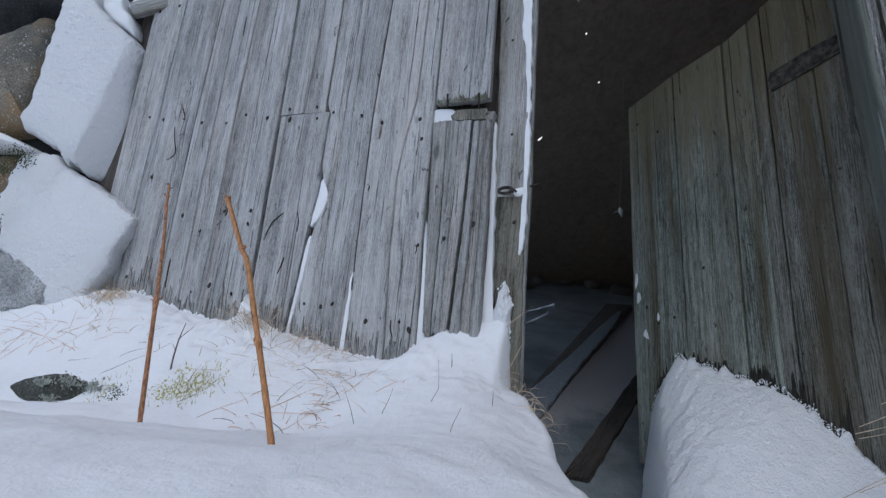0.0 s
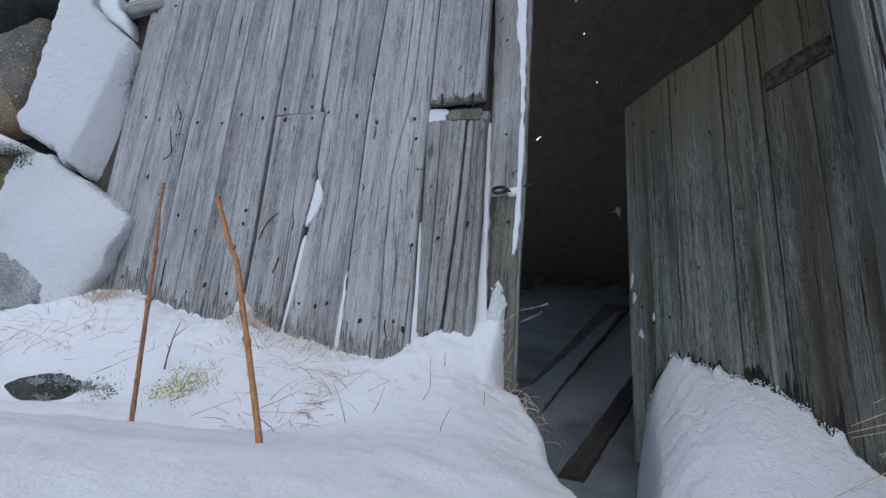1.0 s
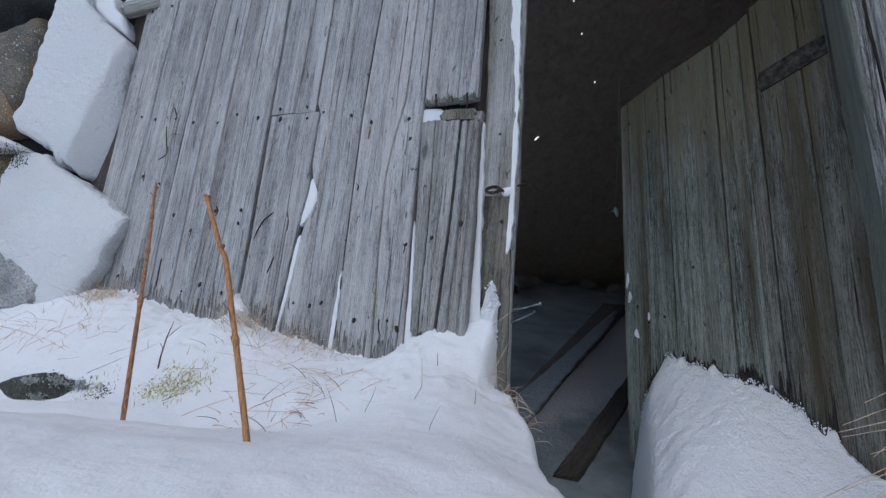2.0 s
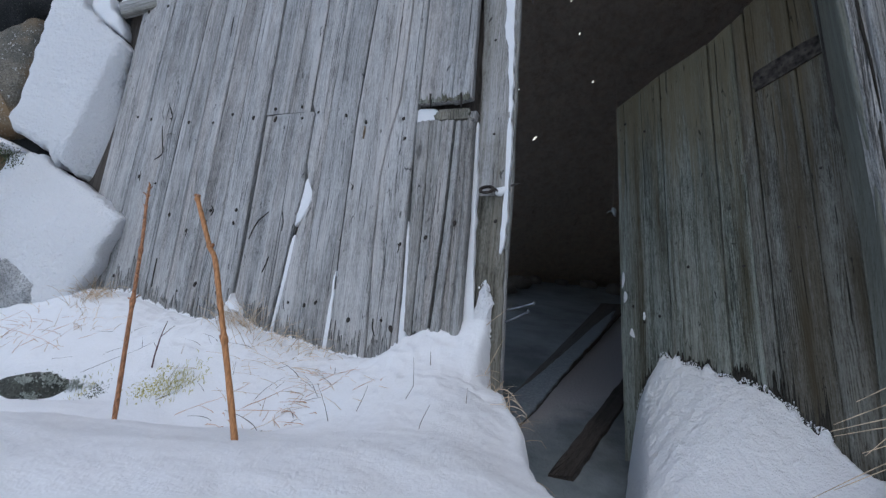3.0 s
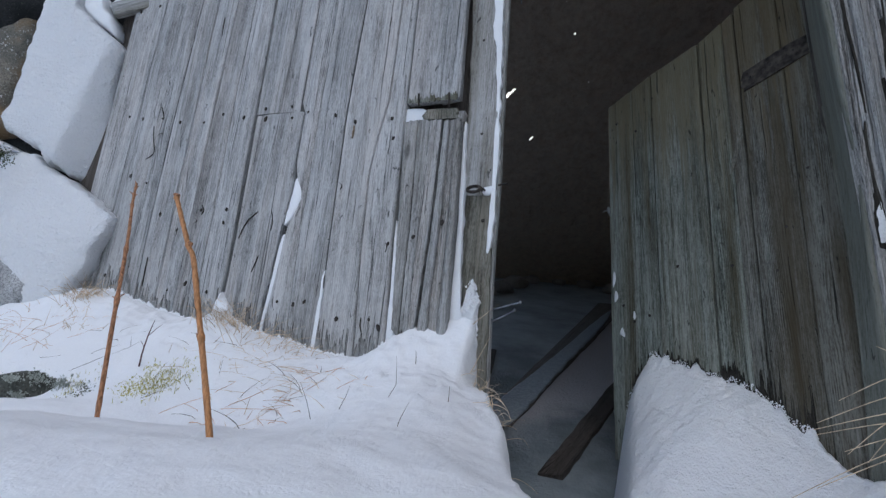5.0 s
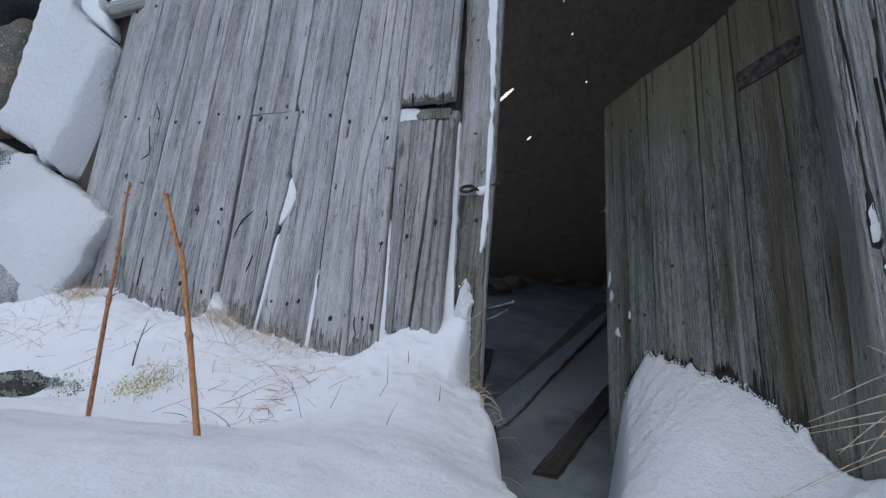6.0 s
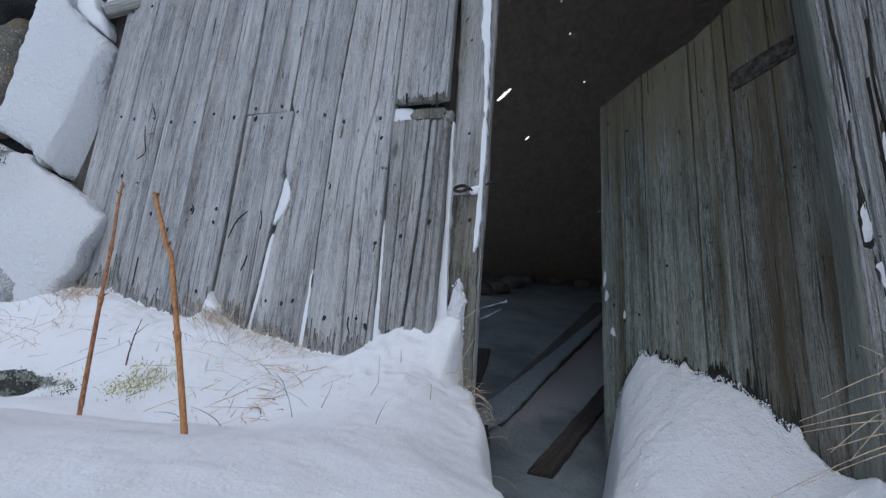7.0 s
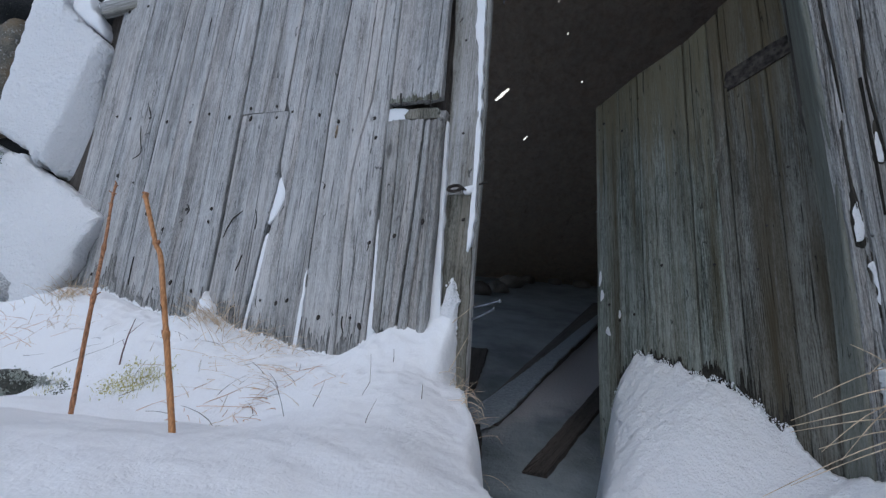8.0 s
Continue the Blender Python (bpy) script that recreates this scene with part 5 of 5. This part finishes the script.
for k, (x, y, lx, ly, ln) in enumerate([(-0.15, 1.03, -0.35, 0, 0.07), (-0.10, 1.05, 0.4, 0, 0.07), (0.0, 1.06, 0.5, 0, 0.075), (0.13, 1.05, 0.05, 0, 0.06), (0.04, 0.87, 0.3, 0, 0.035),
                                        (0.05, 1.25, 0.0, 0, 0.05), (-0.62, 1.27, 0.5, 0, 0.06), (-0.93, 1.22, 0.7, 0, 0.15), (-0.46, 1.28, 0.1, 0, 0.06)]):
    tuft((x, y), 1, 0.001, ln, (lx, ly), GRASS_DARK, 20 + k, "single dark grass blade standing in snow", "grass_blade", droop=0.1)
STRAWS = [((1.237, 1.141, 0.188), (1.169, 1.169, 0.241)),
          ((1.249, 1.149, 0.133), (1.04, 1.2, 0.044)),
          ((1.252, 1.155, 0.099), (1.034, 1.203, 0.027)),
          ((1.255, 1.16, 0.064), (1.042, 1.204, 0.016)),
          ((1.226, 1.157, 0.083), (1.123, 1.211, -0.025)),
          ((1.227, 1.158, 0.076), (1.173, 1.213, -0.041)),
          ((1.257, 1.165, 0.036), (1.115, 1.21, -0.019)),
          ((1.26, 1.169, 0.01), (0.987, 1.23, -0.147)),
          ((1.254, 1.17, -0.0), (1.054, 1.225, -0.114)),
          ((1.242, 1.138, 0.209), (1.221, 1.18, 0.171)),
          ((1.244, 1.142, 0.182), (1.09, 1.191, 0.103))]
bm = bmesh.new()
for k, (root, tip) in enumerate(STRAWS):
    root, tip = Vector(root), Vector(tip)
    root = root + (root - tip) * 0.5
    mid = (root + tip) / 2 + Vector((0, 0, 0.012 + 0.006 * math.sin(k * 2.1)))
    one = tube(smooth_path([root, mid, tip], 8), [0.0019 - 0.00014 * i for i in range(9)], 5)
    me = bpy.data.meshes.new("t")
    one.to_mesh(me)
    one.free()
    bm.from_mesh(me)
    bpy.data.meshes.remove(me)
tagged(part("straw_tuft", bm, STRAW), "long pale straw blades leaning across the jamb's foot", "grass", "dead grass", "stuff")
tuft((-0.605, 1.285), 120, 0.036, 0.013, (0.3, -0.3), MOSS, 51, "sparse yellow-green moss showing through thin snow", "moss", width=0.0008, droop=0.9)
tuft((-0.59, 1.23), 100, 0.034, 0.012, (0.3, -0.3), MOSS, 52, "sparse yellow-green moss showing through thin snow", "moss", width=0.0008, droop=0.9)
tuft((-0.83, 1.285), 50, 0.022, 0.010, (0, -0.3), MOSS, 61, "grey-green moss beside the flat stone", "moss", width=0.0006, droop=0.3)

# ---- snow caught on the timber ----
def at_plane(m, x):
    """Height, along the plane m, at which the ground meets it at x."""
    z = 0.0
    for _ in range(4):
        p = m @ Vector((x, -0.004, z))
        z += (ground_at(p.x, p.y) - p.z)
    return z


_ico = bmesh.new()
bmesh.ops.create_icosphere(_ico, subdivisions=2, radius=1.0)
ICO_V = [v.co.copy() for v in _ico.verts]
ICO_F = [[v.index for v in f.verts] for f in _ico.faces]
_ico.free()


def crumbs(spots, m, label, seed, mat=SNOW, name="snow_crust", category="snow", group="snow caught on the timber"):
    """Crumbs of snow, each (x, y, z, radius), joined into one crust."""
    rng = random.Random(seed)
    verts, faces = [], []
    for k, (x, y, z, r) in enumerate(spots):
        n0 = len(verts)
        tall, wide, shift = rng.uniform(0.7, 1.7), rng.uniform(0.7, 1.3), Vector((k * 1.7, seed, 0))
        for c in ICO_V:
            n = r * (1 + 0.6 * noise.noise(c * 1.3 + shift) + 0.25 * noise.noise(c * 3.1 + shift))
            verts.append((c.x * wide * n + x, c.y * 0.3 * n + y, c.z * tall * n + z))
        faces += [[n0 + i for i in f] for f in ICO_F]
    me = bpy.data.meshes.new(name)
    me.from_pydata(verts, [], faces)
    me.polygons.foreach_set("use_smooth", [True] * len(me.polygons))
    me.materials.append(mat)
    ob = new(name, me)
    ob.matrix_world = m
    return tagged(ob, label, category, group, "stuff")


lrng = random.Random(61)
crust = []
for cx, cz, s in [(-0.99, -0.010, 0.035), (-0.93, -0.016, 0.03), (-0.875, -0.026, 0.03), (-1.03, -0.055, 0.022), (-0.82, -0.04, 0.02), (-1.06, -0.016, 0.02), (-0.90, -0.060, 0.016)]:
    for _ in range(190):
        crust.append((cx + lrng.gauss(0, s * 0.5), lrng.uniform(-0.006, 0.012), cz + lrng.gauss(0, s * 0.26), 0.0019 * (0.4 + lrng.random() ** 2)))
crumbs(crust, Matrix.Translation((0.06, 1.288, -0.018)), "pale green lichen crust on the flat stone", 61, LICHEN_GREY, "lichen", "lichen", "lichen on the flat stone")

crust = []
for cx, cz, s in [(-1.64, 0.70, 0.05), (-1.60, 0.675, 0.04), (-1.67, 0.63, 0.03), (-1.69, 0.50, 0.03), (-1.66, 0.44, 0.025)]:
    for _ in range(200):
        crust.append((cx + lrng.gauss(0, s * 0.5), lrng.uniform(-0.004, 0.012), cz + lrng.gauss(0, s * 0.4), 0.0021 * (0.4 + lrng.random() ** 2)))
crumbs(crust, Matrix.Translation((0, 1.752, 0)), "grey-green lichen on the snowy boulder", 62, LICHEN, "lichen", "lichen", "lichen on the boulder")

mrng = random.Random(88)
for tone, label, groups in ((MOSS, "low cushion of yellow-green moss in thin snow", [(-0.655, 1.32, 60, 0.014), (-0.665, 1.265, 110, 0.018), (-0.64, 1.225, 130, 0.016), (-0.60, 1.205, 90, 0.018), (-0.585, 1.24, 30, 0.02), (-0.55, 1.30, 18, 0.03)]),
                            (LICHEN, "grey-green moss cushion beside the flat stone", [(-0.80, 1.27, 110, 0.016), (-0.77, 1.24, 40, 0.012)])):
    spots = []
    for mx, my, n, spread in groups:
        for _ in range(n):
            x, y = mx + mrng.gauss(0, spread), my + mrng.gauss(0, spread)
            spots.append((x, y, ground_at(x, y) + mrng.uniform(-0.001, 0.001), 0.0019 * (0.35 + mrng.random() ** 2)))
    crumbs(spots, Matrix(), label, 88, tone, "moss", "moss", "moss in the snow")


def clumps(m, x0, x1, count, size, rise, seed, label):
    """Crumbs frozen to boards along the line where the drift meets them."""
    rng = random.Random(seed)
    xs = np.linspace(x0, x1, 60)
    zs = [at_plane(m, x) for x in xs]
    spots = []
    for k in range(count):
        x = rng.uniform(x0, x1)
        lift = rise * (0.35 + 1.1 * abs(noise.noise(Vector((x * 17, seed, 0)))) + 0.7 * abs(noise.noise(Vector((x * 50, seed, 3)))))
        spots.append((x, -0.0085, float(np.interp(x, xs, zs)) - 0.008 + lift * rng.random() ** 0.7, size * (0.35 + 1.3 * rng.random() ** 2)))
    return crumbs(spots, m, label, seed)


def fringe(m, x0, x1, reach, face, seed, parent, foot=None, mat=WOOD_WET_SHADE, keep=1.0, seams=()):
    """Thin, ragged slivers added on the boards to draw the dark wet snow-line stain."""
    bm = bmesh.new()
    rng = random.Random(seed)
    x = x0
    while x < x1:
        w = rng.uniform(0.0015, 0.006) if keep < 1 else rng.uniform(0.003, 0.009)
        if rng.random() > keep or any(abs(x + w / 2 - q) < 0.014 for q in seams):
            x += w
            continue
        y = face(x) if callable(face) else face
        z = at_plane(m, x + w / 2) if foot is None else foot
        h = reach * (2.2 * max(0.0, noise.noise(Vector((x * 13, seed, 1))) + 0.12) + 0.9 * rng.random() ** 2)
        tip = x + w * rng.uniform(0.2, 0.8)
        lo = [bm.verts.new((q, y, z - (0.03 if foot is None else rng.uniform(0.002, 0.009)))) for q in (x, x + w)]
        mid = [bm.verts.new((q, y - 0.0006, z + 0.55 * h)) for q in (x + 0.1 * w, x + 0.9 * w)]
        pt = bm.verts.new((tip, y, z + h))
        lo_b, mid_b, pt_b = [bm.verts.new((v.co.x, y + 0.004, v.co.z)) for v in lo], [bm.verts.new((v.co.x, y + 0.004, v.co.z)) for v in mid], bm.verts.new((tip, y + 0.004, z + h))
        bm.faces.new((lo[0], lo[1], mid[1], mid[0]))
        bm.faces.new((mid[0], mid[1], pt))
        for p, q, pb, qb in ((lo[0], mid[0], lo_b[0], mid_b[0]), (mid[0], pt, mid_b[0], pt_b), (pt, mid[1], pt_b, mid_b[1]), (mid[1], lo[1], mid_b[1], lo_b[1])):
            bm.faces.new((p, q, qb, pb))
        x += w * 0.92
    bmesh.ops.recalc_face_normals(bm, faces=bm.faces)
    ob = part("rotten_fringe", bm, mat, parent, "added dark slivers drawing the wet stain along the board feet")
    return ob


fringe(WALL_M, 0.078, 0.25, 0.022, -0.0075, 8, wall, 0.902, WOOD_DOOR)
SEAMS = (-1.162, -0.965, -0.755, -0.535, -0.355, -0.15, -0.01)
LEVEL = ((-1.16, 0.004), (-0.965, 0.003), (-0.755, 0.002), (-0.535, 0.003), (-0.355, 0.004), (-0.15, 0.0), (-0.01, -0.001), (1.0, -0.002))


def board_face(u):
    return -0.0032 - next(lift for edge_u, lift in LEVEL if u < edge_u)


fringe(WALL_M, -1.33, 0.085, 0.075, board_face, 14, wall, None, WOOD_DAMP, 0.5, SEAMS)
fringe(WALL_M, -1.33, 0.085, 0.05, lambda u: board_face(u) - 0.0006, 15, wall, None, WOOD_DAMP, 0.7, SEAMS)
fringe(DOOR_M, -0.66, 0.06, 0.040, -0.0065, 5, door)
fringe(DOOR_M, -0.20, 0.10, 0.12, -0.0075, 6, door, None, WOOD_WET_SHADE, 0.85)
clumps(DOOR_M, -0.69, 0.07, 1200, 0.0017, 0.030, 3, "ragged snow crust frozen to the foot of the door")
clumps(WALL_M, -1.33, 0.10, 1500, 0.0034, 0.020, 4, "ragged snow line along the foot of the boards")


def clung(outline, y, depth, label, m=WALL_M, seed=0.0, rag=0.004):
    ob = part("snow_strip", mound(outline, depth, rings=7, around=110, bumps=0.003, seed=seed, back=0.03, rag=rag, power=3.0), SNOW, None, smooth=True)
    ob.matrix_world = m @ Matrix.Translation((0, y, 0))
    return tagged(ob, label, "snow", "snow caught on the timber")


clung([(-0.331, 0.487), (-0.322, 0.58), (-0.311, 0.655), (-0.285, 0.625), (-0.277, 0.595), (-0.290, 0.545)], 0.004, 0.008, "pocket of snow in a gap between boards", seed=1)
clung([(-0.366, 0.11), (-0.348, 0.3), (-0.336, 0.445), (-0.322, 0.44), (-0.325, 0.37), (-0.345, 0.2), (-0.355, 0.11)], 0.006, 0.005, "thin line of snow between boards", seed=2)
clung([(-0.155, 0.08), (-0.153, 0.22), (-0.15, 0.33), (-0.144, 0.33), (-0.140, 0.2), (-0.136, 0.07)], 0.006, 0.005, "thin line of snow between boards", seed=3)
clung([(0.099, 0.09), (0.092, 0.3), (0.082, 0.50), (0.092, 0.47), (0.106, 0.33), (0.120, 0.18), (0.125, 0.09)], 0.016, 0.008, "strip of snow packed beside a cracked plank", seed=4)
clung([(0.285, 0.15), (0.279, 0.5), (0.268, 0.81), (0.277, 0.82), (0.283, 0.70), (0.290, 0.64), (0.298, 0.45), (0.312, 0.25), (0.322, 0.15)], 0.036, 0.010, "long strip of snow packed against the post", seed=5)
clung([(0.068, 0.836), (0.068, 0.886), (0.115, 0.888), (0.142, 0.876), (0.138, 0.840)], 0.018, 0.008, "snow resting on the cross rail", seed=6)
clung([(0.345, 0.602), (0.343, 0.622), (0.372, 0.628), (0.38, 0.612), (0.366, 0.600)], 0.05, 0.012, "small clump of snow by the iron ring", seed=8)
clung([(0.362, 0.93), (0.352, 1.06), (0.333, 1.16), (0.327, 1.35), (0.318, 1.6), (0.347, 1.6), (0.356, 1.35), (0.362, 1.2), (0.368, 1.08), (0.372, 0.96)], 0.0445, 0.0035, "thin snow frozen along the post's edge", seed=9, rag=0.007)
clung([(0.373, 0.43), (0.370, 0.52), (0.372, 0.6), (0.367, 0.75), (0.362, 0.95), (0.372, 0.95), (0.380, 0.8), (0.386, 0.6), (0.384, 0.45)], 0.0465, 0.004, "thin snow frozen along the post's edge", seed=19, rag=0.006)
clung([(-0.742, 0.505), (-0.744, 0.53), (-0.737, 0.575), (-0.729, 0.56), (-0.731, 0.53)], 0.0, 0.006, "fleck of snow on the door", DOOR_M, 10, 0.002)
clung([(-0.735, 0.44), (-0.73, 0.49), (-0.718, 0.46)], 0.0, 0.006, "fleck of snow on the door", DOOR_M, 11, 0.002)
clung([(-0.712, 0.305), (-0.70, 0.33), (-0.69, 0.29)], 0.0, 0.006, "fleck of snow on the door", DOOR_M, 12, 0.002)
clung([(-0.645, 0.36), (-0.642, 0.395), (-0.637, 0.37)], 0.0, 0.005, "fleck of snow on the door", DOOR_M, 17, 0.002)
clung([(0.045, 0.51), (0.047, 0.59), (0.060, 0.625), (0.068, 0.58), (0.07, 0.53)], 0.0, 0.005, "snow lodged in a crack of the jamb", JAMB_M, 13, 0.009)
clung([(0.135, 0.74), (0.142, 0.81), (0.15, 0.80), (0.155, 0.73)], -0.003, 0.004, "snow lodged in a crack of the jamb", JAMB_M, 14, 0.009)
clung([(0.075, 0.40), (0.07, 0.45), (0.09, 0.44), (0.1, 0.3), (0.115, 0.22), (0.10, 0.25)], 0.0, 0.005, "snow lodged in a crack of the jamb", JAMB_M, 15, 0.009)
# holes are black patches on the face, with the shade put into the colour
for k, (outline, y) in enumerate([([(0.043, 0.505), (0.042, 0.58), (0.050, 0.64), (0.062, 0.668), (0.070, 0.62), (0.073, 0.56), (0.070, 0.50)], 0.002),
                                  ([(0.128, 0.72), (0.130, 0.80), (0.142, 0.85), (0.156, 0.82), (0.162, 0.74)], -0.003),
                                  ([(0.070, 0.39), (0.066, 0.45), (0.078, 0.49), (0.094, 0.455), (0.106, 0.33), (0.120, 0.215), (0.10, 0.23)], 0.002)]):
    pit = part("rot_pit", mound(outline, 0.003, rings=6, around=90, bumps=0.002, seed=40.0 + k, back=0.02, rag=0.005, power=4.0), WOOD_WET_SHADE, jamb, "black patch drawing a shaded hole in the timber")
    pit.location = (0, y, 0)
part("splinter", board_mesh([(0.86, -0.222, -0.214), (0.94, -0.20, -0.178), (1.0, -0.178, -0.160), (1.06, -0.164, -0.158)], -0.002, 0.004, wear=0.002, seed=91, steps=12), WOOD_MOSSY, door, "pale torn splinter of a door board")
corner = part("snow_bank", mound([(0.27, 0.02), (0.268, 0.20), (0.282, 0.235), (0.300, 0.25), (0.313, 0.262), (0.322, 0.30), (0.334, 0.326), (0.345, 0.332), (0.352, 0.312), (0.357, 0.288), (0.367, 0.276), (0.361, 0.25), (0.362, 0.207), (0.366, 0.145), (0.358, 0.09), (0.354, 0.03), (0.352, -0.08), (0.30, -0.08)],
                                 0.020, rings=26, around=260, bumps=0.003, seed=9.0, back=0.02, rag=0.005, power=3.0), SNOW_CRUST, None, smooth=True)
corner.matrix_world = WALL_M @ Matrix.Translation((0, 0.048, 0))
tagged(corner, "ragged snow blown up into the corner of the post", "snow", "snow caught on the timber")
clung([(-0.552, 0.12), (-0.552, 0.20), (-0.540, 0.225), (-0.533, 0.245), (-0.522, 0.225), (-0.495, 0.205), (-0.478, 0.19), (-0.475, 0.165), (-0.49, 0.12)], 0.0, 0.03, "upright clump of snow against the boards", seed=33, rag=0.006)
rng = random.Random(77)
edge = []
for k in range(420):
    v = rng.uniform(-0.03, 0.338)
    u = float(np.interp(v, [-0.03, 0.03, 0.09, 0.145, 0.207, 0.25, 0.276, 0.288, 0.312, 0.338], [0.346, 0.352, 0.358, 0.365, 0.362, 0.362, 0.365, 0.357, 0.352, 0.342]))
    edge.append((u - abs(rng.gauss(0, 0.012)) + 0.003 * noise.noise(Vector((v * 60, 1, 2))) + 0.001, 0.043, v, 0.0034 * (0.3 + rng.random() ** 2)))
for k in range(260):
    v = 0.19 + 0.145 * rng.random()
    right = float(np.interp(v, [0.09, 0.145, 0.207, 0.25, 0.276, 0.312, 0.338], [0.358, 0.365, 0.362, 0.362, 0.365, 0.352, 0.342]))
    left = float(np.interp(v, [0.1, 0.235, 0.262, 0.30, 0.338], [0.30, 0.30, 0.318, 0.326, 0.340]))
    f = rng.random()
    edge.append((left + (right - left) * f, 0.046 - 0.018 * min(1.0, 2.4 * min(f, 1 - f)), v, 0.0035 * (0.4 + rng.random() ** 2)))
crumbs(edge, WALL_M, "crumbly snow edge frozen to the door post", 9)
clung([(0.052, 0.17), (0.066, 0.185), (0.085, 0.15), (0.12, 0.11), (0.22, 0.08), (0.24, -0.2), (0.06, -0.2), (0.05, -0.05), (0.056, 0.05)], 0.0, 0.045, "snow banked against the foot of the jamb", JAMB_M, 18, 0.012)
